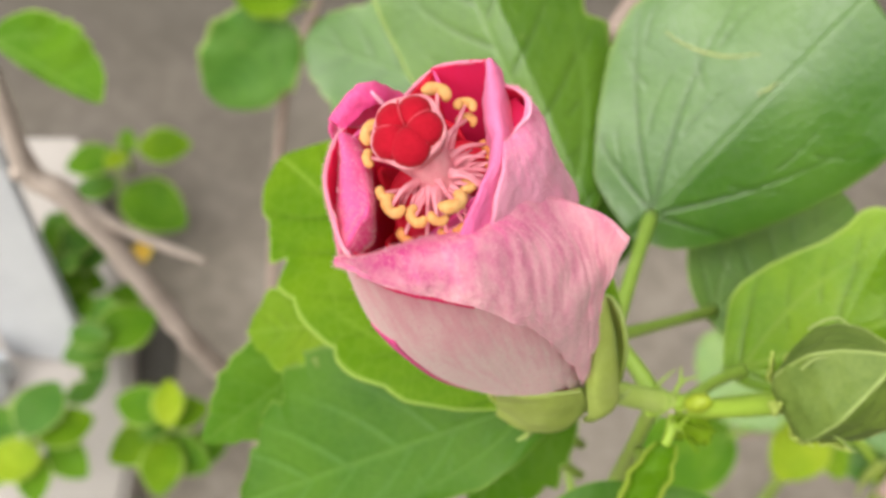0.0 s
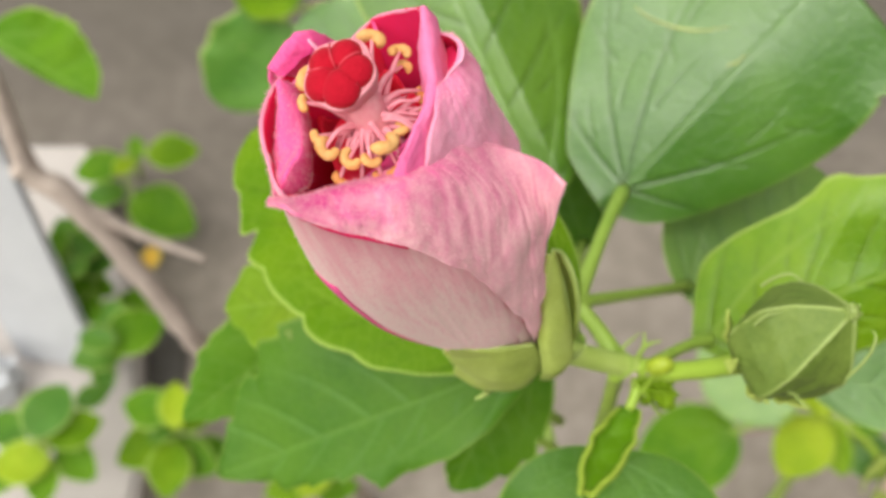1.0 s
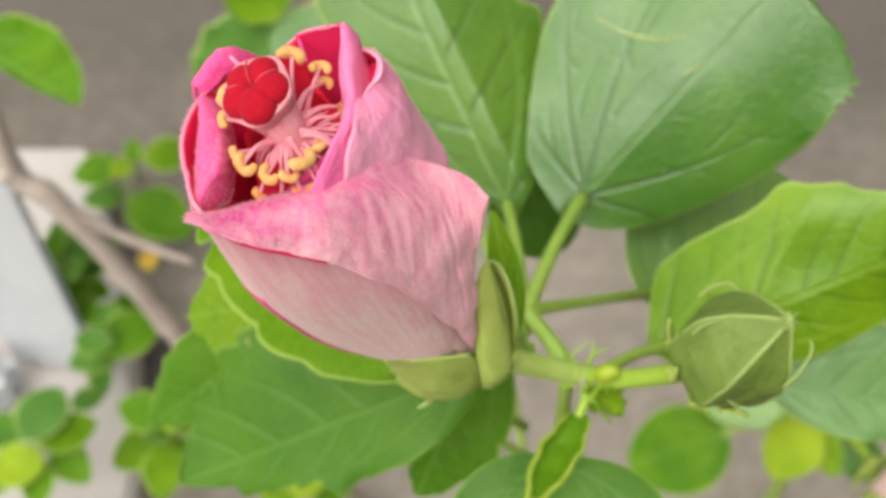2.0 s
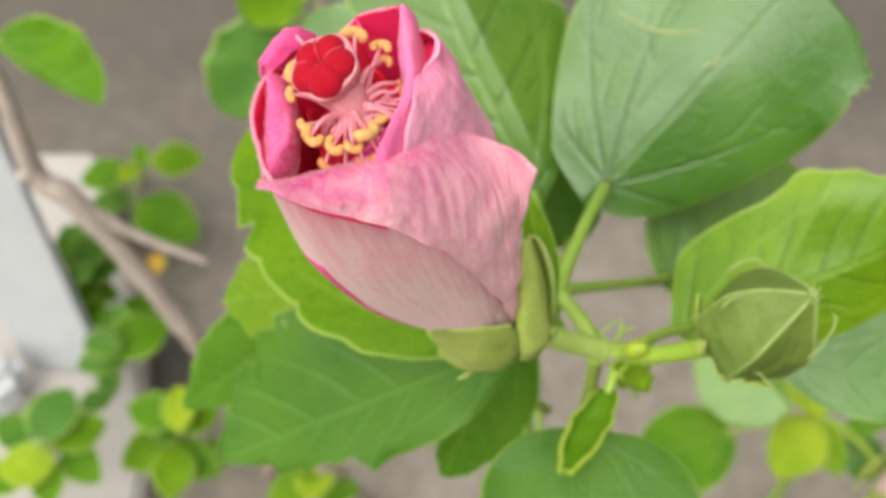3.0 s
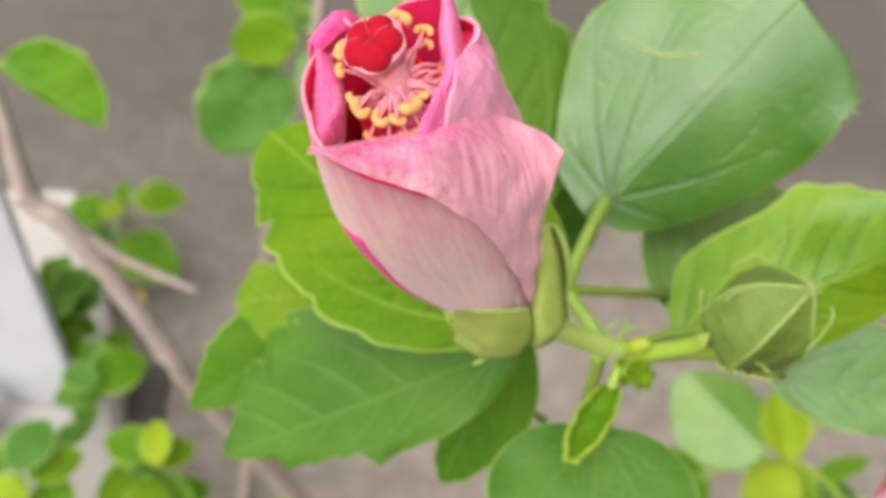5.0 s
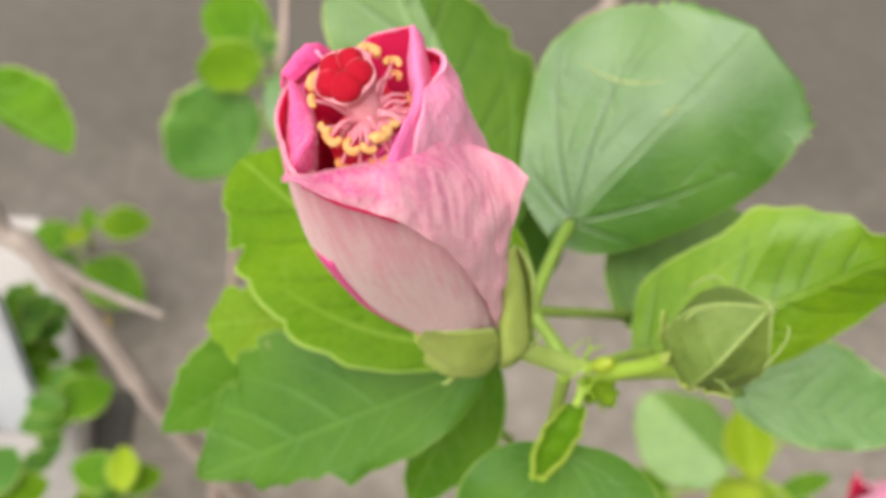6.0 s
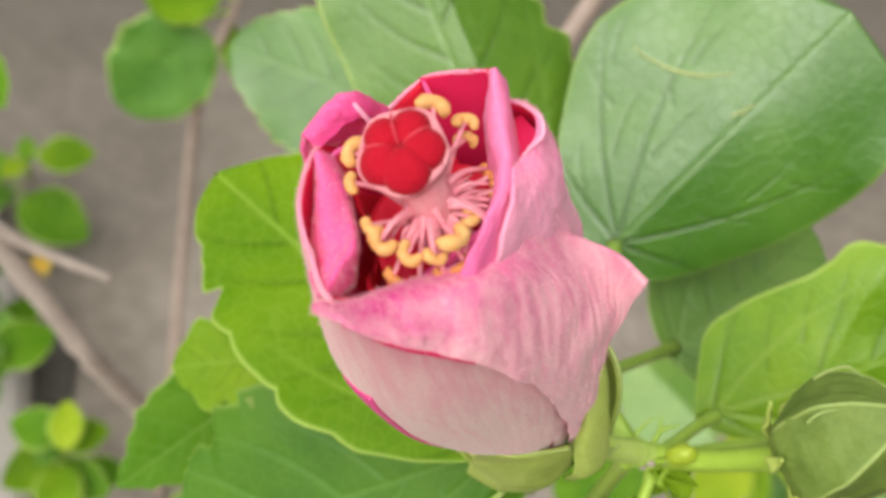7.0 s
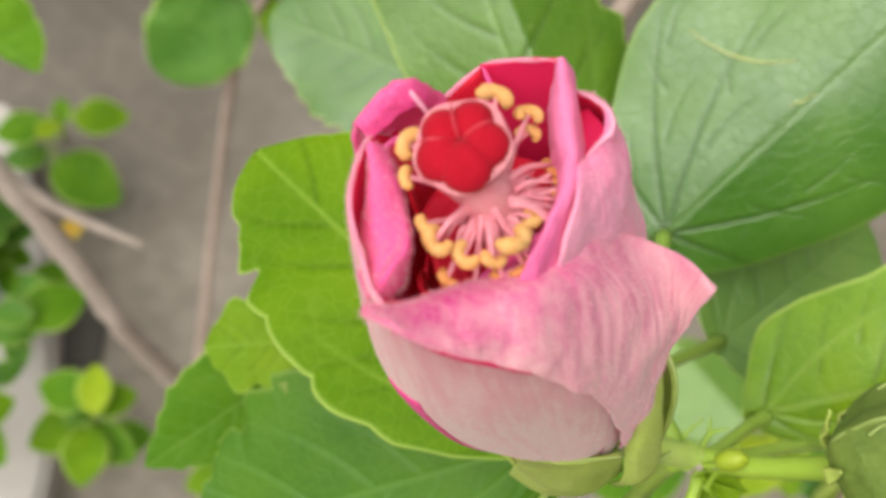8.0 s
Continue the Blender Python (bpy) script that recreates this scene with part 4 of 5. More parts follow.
    # petal rolled inwards along the flank behind the stigma
    patch("petal", [
        [(-18.0, 6, 50), (-15.5, 10, 50), (-10.5, 13.5, 50), (-7, 15, 50)],
        [(-18.2, 7.4, 66), (-15.8, 10.8, 67), (-12.0, 13.0, 68), (-9.0, 15.0, 62)],
        [(-17.4, 8.4, 71.5), (-14.8, 10.6, 73.2), (-11.7, 11.9, 74.1), (-9.2, 14.8, 66.8)],
        [(-16.6, 7.6, 71.6), (-14.0, 9.6, 73.2), (-11.2, 10.9, 73.8), (-8.8, 13.8, 67.2)],
        [(-16.0, 7.0, 70.2), (-13.4, 9.0, 71.4), (-10.9, 10.3, 71.8), (-8.4, 13.0, 66)]], [PETAL_CURL, PETAL_CURL], rows=50, cols=50, rough=0.24, seed=7, folds=0.12, crumple=0.22, down=2000)
    rim([(-11.9, 11.4, 74.0), (-11.2, 10.4, 73.6), (-10.3, 9.9, 71.8), (-9.8, 9.6, 69.8)], 0.30, PETAL_SIDE, 16)
    patch("petal", [
        [(-8, 11.0, 45), (-11.5, 9.0, 45), (-14.6, 5, 45), (-15.6, -4, 45)],
        [(-8.4, 11.4, 66), (-12.2, 8.0, 70.2), (-15.0, 5.4, 69.6), (-16.4, -4, 68)]], [PETAL_IN, PETAL_IN], rows=20, cols=30, rough=0.2, seed=17)
    rim([(-15.4, 5.4, 69.8), (-13.8, 6.6, 70.6), (-12.0, 7.8, 70.4)], 0.3, PETAL_MID, 14)
    # pink petal curling from the flank into the mouth, and the hot pink corner under it
    patch("petal", [
        [(-16.2, 5.2, 68), (-17.0, 0, 67.5), (-17.0, -5, 68), (-16.4, -8.4, 69.4), (-15.5, -11.4, 71.0)],
        [(-15.5, 5.0, 73.0), (-15.4, 0.2, 72.4), (-14.9, -5.2, 73.0), (-14.4, -8.6, 73.2), (-15.1, -11.7, 72.0)],
        [(-14.4, 5.4, 71.2), (-13.2, -0.4, 72.2), (-12.0, -6.6, 73.8), (-13.0, -9.4, 74.0), (-14.7, -11.9, 72.2)],
        [(-14.1, 5.3, 69.2), (-12.3, -1.0, 70.8), (-11.1, -7.4, 73.8), (-12.5, -10.2, 74.0), (-14.5, -11.9, 72.0)],
        [(-14.2, 5.0, 66), (-13.2, -0.8, 66), (-12.6, -7.0, 67), (-13.0, -9.6, 69), (-14.8, -11.6, 70.6)]], [PETAL_CURL, PETAL_CURL], rows=60, cols=60, rough=0.22, seed=8, folds=0.18, crumple=0.20, down=2500)
    patch("petal", [
        [(-15.0, -9.6, 64), (-12.6, -10.4, 63), (-10.6, -10.0, 61)],
        [(-14.8, -11.0, 70.6), (-13.2, -11.8, 70.8), (-11.6, -11.4, 69.4)]], [PETAL_IN, PETAL_IN], rows=16, cols=16, rough=0.1, seed=18)
    patch("petal", [
        [(-6.4, -7.0, 60), (-2.6, -6.0, 60), (0.8, -4.4, 60)],
        [(-6.0, -7.4, 65.6), (-2.4, -6.2, 67.4), (1.2, -4.2, 69.0)]], [PETAL_MID, PETAL_MID], rows=16, cols=20, rough=0.15, seed=19)
    # deep inner petals round the column
    for k, (a0, a1, s) in enumerate(((-170, 20, 11), (0, 150, 12), (120, 230, 13))):
        wall("inner_petal", a0, a1, lambda a: 34.0, lambda a: 59.5 + 3 * math.sin(a * 0.09), lambda a, h, f: 3 + (float(np.interp((a + 360) % 360, [0, 60, 90, 150, 180, 225, 270, 310, 360], [6.6, 8, 11, 10.5, 7.6, 10.5, 10.6, 9, 6.6])) - 3) * f ** 0.5, [PETAL_DEEP, PETAL_DEEP], rows=22, cols=36, crinkle=0.5, seed=s, centre=(-4, 1.5))

    # sepals of the calyx: a broad clasping one in front, a tall free one at the side, short ones behind
    patch("sepal", [
        [(-4.6, -2.0, -7.4), (-1.6, -4.4, -8.0), (2.4, -4.4, -8.0), (5.4, -2.2, -7.0)],
        [(-7.6, -3.8, -3.2), (-2.6, -7.0, -4.6), (3.2, -6.9, -4.4), (7.8, -4.0, -3.4)],
        [(-7.2, -5.4, 4), (-2.4, -8.6, 3), (3.2, -8.8, 3), (8.4, -5.8, 2)],
        [(-5.6, -7.8, 13.0), (-1.9, -9.2, 12.4), (3.0, -9.2, 11.6), (8.2, -7.0, 9.6)],
        [(-3.4, -9.6, 20.4), (-0.8, -9.6, 18.6), (2.6, -9.2, 16.6), (8.2, -7.8, 13.4)]], [SEPAL, SEPAL], rows=34, cols=36, thick=0.7, rough=0.3, seed=31)
    rim([(-3.4, -9.8, 20.5), (-0.8, -9.8, 18.7), (2.6, -9.4, 16.7), (8.2, -8.0, 13.5)], 0.32, SEPAL_EDGE, 24)
    patch("sepal", [
        [(6.4, -6.2, -4.6), (8.6, -6.0, -5), (11.0, -3.8, -5), (11.0, -0.5, -5)],
        [(8.0, -7.6, 4), (10.2, -7.8, 3.4), (13.0, -5.4, 3.4), (13.2, -1.4, 4)],
        [(8.9, -5.2, 13), (10.6, -6.2, 12.5), (13.4, -4.2, 12), (13.6, -0.6, 12)],
        [(10.6, -1.6, 20), (11.6, -2.8, 20), (13.5, -1.2, 19.6), (13.8, 1.0, 19.0)],
        [(12.6, 2.6, 24.4), (12.8, 2.2, 24.4), (13.2, 2.6, 24.2), (13.2, 3.2, 24.0)]], [SEPAL, SEPAL], rows=34, cols=28, thick=0.6, rough=0.25, seed=32)
    rim([(10.4, -7.6, 4.5), (11.0, -6.2, 12.5), (12.0, -2.8, 19.5), (12.9, 2.2, 24.4)], 0.30, SEPAL_EDGE, 24)
    rim([(13.4, -1.4, 4.0), (14.0, -0.8, 12), (14.0, 1.0, 19.0), (13.3, 3.0, 24.2)], 0.28, SEPAL_EDGE, 24)
    patch("sepal", [
        [(10.8, -1.0, -5), (11.0, 2.0, -5), (9, 5, -5)],
        [(14.0, -2.0, 3), (14.4, 2.0, 3), (12, 6, 3)],
        [(15.6, -0.6, 12), (15.4, 3.0, 12), (13, 6.4, 12)],
        [(15.7, 1.6, 18), (15.2, 3.6, 18), (13.4, 5.6, 18)],
        [(14.4, 4.4, 20.6), (14.0, 4.8, 20.6), (13.4, 5.2, 20.4)]], [SEPAL, SEPAL], rows=28, cols=20, thick=0.6, rough=0.2, seed=33)
    rim([(14.2, -2.0, 3), (15.8, -0.6, 12), (15.9, 1.6, 18), (14.6, 4.2, 20.8), (13.2, 4.0, 23)], 0.34, SEPAL_EDGE, 26)
    for foot_, tip_ in (((11.4, -3.0, -4.0), (15.6, -3.4, 2.0)), ((-3.0, -5.6, -7.4), (-5.2, -8.6, -4.6))):
        f_, t_ = Vector(foot_), Vector(tip_)
        put("bract", tube([f_, (f_ + t_) / 2 + Vector((0.4, -0.3, 0.3)), t_], [0.7, 0.55, 0.15], 14, 7), SEPAL_EDGE, body)
    for a, w, top in ((74, 40, 16), (142, 38, 12), (-164, 28, 5)):
        pos = np.zeros((20, 18, 3))
        for i in range(20):
            f = i / 19
            h = -7 + (top + 7) * f
            for j in range(18):
                e = -1 + 2 * j / 17
                r = float(np.interp(h, [-7, -4, 2, 10, 19], [4.4, 6.6, 8.0, 9.9, 12.0])) + 0.6 * e * e * f
                aa = radians(a + e * w * float(np.interp(f, [0, .35, .7, 1], [0.8, 1, .66, .2])))
                pos[i, j] = (r * math.cos(aa), r * math.sin(aa), h)
        put("sepal", sheet(pos, 0.8, 1), SEPAL, body)

    # petals packed round the column, closing the throat
    pack = []
    for i in range(10):
        f = i / 9
        pack.append([(-3.0 + (2.6 + 6.2 * f) * math.cos(b) * (1 + 0.08 * math.sin(5 * b)), 0.6 + (2.6 + 6.2 * f) * math.sin(b) * (1 + 0.08 * math.sin(5 * b)), 65.0 - 2.5 * math.sin(math.pi * f) - 3 * f + 1.0 * math.sin(5 * b + 3 * f)) for b in [2 * math.pi * j / 60 for j in range(61)]])
    put("petal", sheet(np.array(pack), 0.4, 1), PETAL_DEEP, body, "deep red petals packed in the throat")

    # staminal column, stigma pads, filaments and anthers
    head = Vector((-5.3, 1.3, 76.0))
    put("column", tube([(0, 0, 20), (-1.5, 0, 50), (-3.4, -0.6, 65), (-3.9, -0.2, 71), head + Vector((0.3, 0.2, -1.4))], [3.0, 2.6, 2.7, 2.7, 3.1], 30, 18, 0.10, 2), STYLE, body, "pale pink staminal column")
    axis = Vector((-0.10, -0.22, 0.97)).normalized()
    q = axis.to_track_quat("Z", "Y").to_matrix()
    rows = []
    for r, h in ((1.8, -2.8), (3.3, -2.2), (4.0, -0.8), (4.5, 0.5), (4.72, 1.5), (4.62, 1.9), (4.3, 1.75), (2.8, 1.5), (0.1, 1.5)):
        rows.append([head + q @ Vector((r * math.cos(b) * (1 + 0.045 * math.sin(5 * b + 0.8)), r * math.sin(b) * (1 + 0.045 * math.sin(5 * b + 0.8)), h)) for b in [2 * math.pi * j / 40 for j in range(41)]])
    put("stigma_cup", sheet(net(np.array(rows), 36, 41), 0.25, 1), STYLE, body, "pale pink cup round the stigma")
    for k in range(5):
        b = radians(-55 + 72 * k)
        grow = (1.14, 1.02, 0.96, 0.96, 1.06)[k]
        c = head + q @ Vector((2.45 * math.cos(b), 2.45 * math.sin(b), 2.15 + 2.2 * (grow - 1)))
        bm = blob((0, 0, 0), (2.28 * grow, 2.24 * grow, 1.75), segs=26, rings=16, shape=lambda d: 1 + 0.03 * noise.noise(d * 2.5 + Vector((k, 0, 0))))
        bm.transform(Matrix.Translation(c) @ (q @ Matrix.Rotation(b, 3, "Z") @ Matrix.Rotation(0.30, 3, "Y")).to_4x4())
        put("stigma", bm, STIGMA, body, "velvety deep red stigma pad")
        b += radians(36)
        ridge = [head + q @ Vector((rr * math.cos(b), rr * math.sin(b), zz)) for rr, zz in ((0.2, 2.8), (1.0, 3.5), (2.0, 3.78), (3.0, 3.5), (3.8, 2.9))]
        put("seam", tube(ridge, [0.10, 0.13, 0.16], 18, 8, 0.15, k), SEAM, body)
    put("seam", blob(head + q @ Vector((0, 0, 2.2)), (0.5, 0.5, 0.3), segs=10, rings=7), SEAM, body)
    rn = random.Random(21)
    spots = [(-1.0, -6.0, 71.0, 1.75), (-3.4, -7.3, 69.8, 1.25), (-6.3, -6.9, 70.0, 1.35), (-8.9, -6.2, 72.0, 1.45), (0.7, -2.8, 69.6, 1.15), (3.0, -0.6, 67.4, 0.85), (3.2, 1.6, 67.8, 0.8),
             (0.3, 8.0, 68.8, 1.2), (0.5, 8.7, 71.2, 1.3), (-2.6, 9.3, 73.8, 1.7), (-11.4, 4.4, 73.8, 1.55), (-11.4, 0.4, 73.6, 1.25), (2.6, 3.8, 67.2, 0.85), (-9.8, -4.4, 72.6, 1.2),
             (-0.6, -6.6, 66.6, 1.1), (-2.8, -7.8, 66.4, 1.15), (-5.6, -8.0, 66, 1.2), (-8.2, -7.8, 67.4, 1.2), (2.0, -4.0, 66, 1.0), (3.2, -2.0, 65.0, 0.9), (2.4, 5.6, 66, 0.9), (-7, 9.4, 68, 1.0)]
    for n, (px, py, h, s) in enumerate(spots):
        s *= 0.8
        cx, cy = -3.9, -0.2
        aa = math.atan2(py - cy, px - cx)
        end = Vector((px, py, h))
        st = Vector((cx + 2.0 * math.cos(aa), cy + 2.0 * math.sin(aa), 67.5 + rn.uniform(-1.5, 3)))
        mid = (st + end) / 2 + Vector((0, 0, rn.uniform(0.2, 1.6)))
        put("filament", tube([st, mid, end], [0.62, 0.36, 0.26], 12, 8), FILAMENT, body)
        lumpy = Vector((px, py, h))
        # each anther is a fat horseshoe, open towards its filament
        bow = 1.2 + 1.4 * rn.random()
        arc = [Vector((0.95 * s * math.sin(b), 0.80 * s * (math.cos(b) - 0.6), 0.12 * s * math.sin(2 * b))) for b in [bow * (q / 4 - 1) for q in range(9)]]
        bean = tube(arc, [0.30 * s, 0.58 * s, 0.66 * s, 0.60 * s, 0.62 * s, 0.66 * s, 0.56 * s, 0.28 * s], 22, 12)
        for v in bean.verts:
            v.co *= 1 + 0.10 * noise.noise(v.co * 1.4 + lumpy) + 0.05 * noise.noise(v.co * 5 - lumpy)
        bean.transform(Matrix.Translation(end) @ Euler((rn.uniform(-.5, .5), rn.uniform(-.5, .5), aa - math.pi / 2 + rn.uniform(-.6, .6))).to_matrix().to_4x4())
        put("anther", bean, ANTHER if h > 68.5 else ANTHER_DARK, body)
    for n in range(22):
        aa = radians(-165 + 235 * (n + 0.9 * rn.random()) / 22)
        st = Vector((-3.6 + 1.9 * math.cos(aa), -0.5 + 1.9 * math.sin(aa), rn.uniform(67, 71.5)))
        end = Vector((-3.2 + rn.uniform(5.6, 7.4) * math.cos(aa), -0.4 + rn.uniform(5.6, 7.0) * math.sin(aa), rn.uniform(65.5, 69.5)))
        put("filament", tube([st, (st + end) / 2 + Vector((rn.uniform(-.5, .5), rn.uniform(-.5, .5), rn.uniform(0.2, 1.8))), end], [0.60, 0.30, 0.16], 12, 7), FILAMENT, body)

    # short pale hairs standing on the petals
    if fuzzy:
        rg = np.random.default_rng(4)
        points, faces = [], []
        for pos, many in downy:
            if not many:
                continue
            du, dv = np.gradient(pos, axis=1), np.gradient(pos, axis=0)
            nor = np.cross(du, dv)
            nor /= np.maximum(np.linalg.norm(nor, axis=2, keepdims=True), 1e-9)
            i = rg.integers(0, pos.shape[0], many)
            j = rg.integers(0, pos.shape[1], many)
            i[: many // 8] = pos.shape[0] - 1
            foot_ = pos[i, j] + du[i, j] * rg.uniform(-.5, .5, (many, 1)) + dv[i, j] * rg.uniform(-.5, .5, (many, 1))
            way = nor[i, j] + rg.normal(0, 0.55, (many, 3))
            way /= np.linalg.norm(way, axis=1, keepdims=True)
            side = np.cross(way, rg.normal(0, 1, (many, 3)))
            side /= np.maximum(np.linalg.norm(side, axis=1, keepdims=True), 1e-9)
            cross_ = np.cross(way, side)
            reach = rg.uniform(0.35, 0.75, (many, 1))
            for k in range(many):
                n0 = len(points)
                f0 = foot_[k] + nor[i[k], j[k]] * 0.15
                points += [f0 + 0.03 * side[k], f0 - 0.015 * side[k] + 0.026 * cross_[k], f0 - 0.015 * side[k] - 0.026 * cross_[k], f0 + way[k] * reach[k]]
                faces += [(n0, n0 + 1, n0 + 3), (n0 + 1, n0 + 2, n0 + 3), (n0 + 2, n0, n0 + 3)]
        me = bpy.data.meshes.new("petal_fuzz")
        me.from_pydata([mm @ Vector(p) for p in points], [], faces)
        tagged(part("petal_fuzz", me, FUZZ, body, "short pale hairs on the petals"), kind="stuff")
    return body


AXIS = Vector((-0.2254, -0.0634, 0.9722)).normalized()
E1 = (Vector((1, 0, 0)) - AXIS * AXIS.x).normalized()
E2 = AXIS.cross(E1)
FRAME = Matrix((E1, E2, AXIS)).transposed().to_4x4()
flower(shrub, Matrix.Translation((0.008, 0.127, 0.790)) @ FRAME, "half-open pink bloom with a red and yellow heart", True)

# ---- second shrub behind, with another opening bloom ----
shrub_b = base_of("hibiscus_shrub", (0.27, 0.42, 0.0), "lower hibiscus shrub with yellow-green leaves and an opening bloom", "shrub")
FORK = (0.2270, 0.3560, 0.2970)
part("stem", tube([(0.27, 0.42, 0.0), (0.262, 0.405, 0.12), (0.240, 0.372, 0.25), FORK], [0.005, 0.0045, 0.0034, 0.0024], 30, 10, 0.12, 3), STEM, shrub_b)
part("stem", tube([FORK, (0.216, 0.354, 0.297), (0.200, 0.352, 0.290), (0.184, 0.352, 0.282)], [0.0022, 0.002, 0.0018, 0.0014], 20, 8, 0.15, 6), BARK_PINK, shrub_b, "thin pinkish twig")
part("stem", tube([FORK, (0.240, 0.350, 0.298), (0.262, 0.336, 0.282), (0.271, 0.315, 0.258)], [0.0022, 0.0022, 0.0024, 0.003], 24, 8), STEM_LIGHT, shrub_b, "green flower stalk")
flower(shrub_b, Matrix.Translation((0.2710, 0.3140, 0.2680)) @ Euler((0.1, -0.2, 2.3)).to_matrix().to_4x4() @ Matrix.Scale(1.6, 4), "opening bright pink bloom")
CLUMP_FACE = (-0.27, -0.45, 0.85)
leaf_on(shrub_b, "leaf", LEAF_PALE, (0.1995, 0.3477, 0.3142), (0.1566, 0.3971, 0.3267), CLUMP_FACE, 0.0270, 0.0300, FORK, stalk=0.0014, widest=0.85, blunt=0.6, teeth=7, depth=0.08, start=0.35, cup=-0.05, crease=(0.30, 0.8), seed=41, res=(40, 50))
leaf_on(shrub_b, "leaf", LEAF_YELLOW, (0.2243, 0.3498, 0.3114), (0.2192, 0.3911, 0.3316), CLUMP_FACE, 0.0160, 0.0150, FORK, widest=0.9, blunt=0.75, cup=0.35, fold=(0.25, 0.25), seed=42, res=(30, 40))
leaf_on(shrub_b, "leaf", LEAF_YELLOW, (0.2249, 0.3517, 0.3008), (0.2018, 0.3255, 0.2796), CLUMP_FACE, 0.0185, 0.0170, FORK, widest=0.8, blunt=0.6, cup=0.15, seed=44, res=(30, 40))
leaf_on(shrub_b, "leaf", LEAF_PALE_LIME, (0.2290, 0.3535, 0.2972), (0.2392, 0.3229, 0.2843), CLUMP_FACE, 0.0104, 0.0104, FORK, widest=0.8, blunt=0.6, cup=0.3, seed=43, res=(30, 40))
leaf_on(shrub_b, "leaf", LEAF_DARK, (0.2085, 0.3659, 0.2797), (0.1761, 0.3719, 0.2725), CLUMP_FACE, 0.0075, 0.0075, FORK, widest=0.8, blunt=0.6, cup=0.1, seed=46, res=(20, 32))
leaf_on(shrub_b, "leaf", LEAF_SAGE, (0.2566, 0.3541, 0.2770), (0.2627, 0.3277, 0.2649), CLUMP_FACE, 0.0150, 0.0145, FORK, widest=0.8, blunt=0.6, cup=0.1, seed=47, res=(20, 32))
leaf_on(shrub_b, "leaf", LEAF_MID, (0.2451, 0.3482, 0.2937), (0.2749, 0.3536, 0.3060), CLUMP_FACE, 0.0075, 0.0070, FORK, widest=0.8, blunt=0.6, cup=0.15, seed=48, res=(20, 32))
leaf_on(shrub_b, "leaf", LEAF_BLUE, (0.2567, 0.3884, 0.2951), (0.2902, 0.3831, 0.3030), CLUMP_FACE, 0.0097, 0.0083, FORK, widest=0.8, blunt=0.6, teeth=5, depth=0.1, cup=0.1, seed=49, res=(20, 32))
leaf_on(shrub_b, "leaf", LEAF_MID, (0.1778, 0.3556, 0.2762), (0.1212, 0.3437, 0.2519), CLUMP_FACE, 0.0290, 0.0268, FORK, stalk=0.0015, widest=0.8, blunt=0.55, cup=0.12, seed=45, res=(40, 50))

# ---- woody shrub with a bare forked branch ----
woody = base_of("woody_shrub", (-0.06, 0.42, 0.0), "woody shrub with a bare grey-brown forked branch", "shrub")
part("branch", tube([(-0.06, 0.42, 0.0), (-0.095, 0.40, 0.16), (-0.1383, 0.3744, 0.3465), (-0.1531, 0.3764, 0.3968), (-0.1844, 0.3874, 0.4717), (-0.2021, 0.3918, 0.4931), (-0.2055, 0.4013, 0.5485), (-0.2143, 0.4103, 0.5915), (-0.23, 0.42, 0.66)],
                    [0.0085, 0.0075, 0.0062, 0.0060, 0.0062, 0.0056, 0.0042, 0.0034, 0.0025], 70, 12, 0.25, 3), BARK, woody)
part("branch", tube([(-0.1844, 0.3874, 0.4717), (-0.160, 0.386, 0.4480), (-0.1248, 0.3829, 0.4258)], [0.0042, 0.0030, 0.0018], 24, 10, 0.25, 8), BARK, woody)
part("knot", blob((-0.2055, 0.3890, 0.4945), (0.0045, 0.004, 0.005), (10, 30, 20), shape=lambda d: 1 + 0.25 * noise.noise(d * 3)), BARK, woody)
leaf_on(woody, "leaf", LEAF_MID, (-0.1900, 0.3855, 0.5915), (-0.1438, 0.3600, 0.5828), (0.29, -0.65, 0.71), 0.0222, 0.0042, (-0.2100, 0.4060, 0.570), 0.001, widest=0.85, blunt=0.5, cup=0.12, droop=0.02, ripple=0.09, teeth=6, depth=0.10, start=0.3, seed=60, res=(30, 44))

# ---- slim shrub with round leaves ----
slim = base_of("slim_shrub", (-0.147, 0.447, 0.0), "slim pinkish stem topped with broad green leaves", "shrub")
part("stem", tube([(-0.147, 0.447, 0.0), (-0.132, 0.505, 0.1), (-0.121, 0.545, 0.2), (-0.100, 0.556, 0.36), (-0.0745, 0.566, 0.4359), (-0.071, 0.6075, 0.4667), (-0.070, 0.66, 0.52)], [0.0048, 0.0042, 0.0037, 0.0033, 0.0030, 0.0024, 0.0015], 50, 10, 0.12, 2), BARK_PINK, slim)
leaf_on(slim, 'leaf', LEAF_SAGE, (-0.0994, 0.5628, 0.4174), (-0.1420, 0.5385, 0.3638), (0.15, -0.66, 0.73), 0.0309, 0.0309, (-0.0785, 0.562, 0.432), widest=0.8, blunt=0.5, teeth=11, depth=0.10, start=0.15, cup=0.1, droop=0.05, seed=71, res=(22, 34))
leaf_on(slim, 'leaf', LEAF_LIME, (-0.0842, 0.5566, 0.4514), (-0.1287, 0.5663, 0.4307), (0.12, -0.71, 0.69), 0.0158, 0.0176, (-0.0740, 0.566, 0.436), widest=0.8, blunt=0.6, teeth=5, depth=0.08, cup=0.1, seed=72, res=(22, 34))
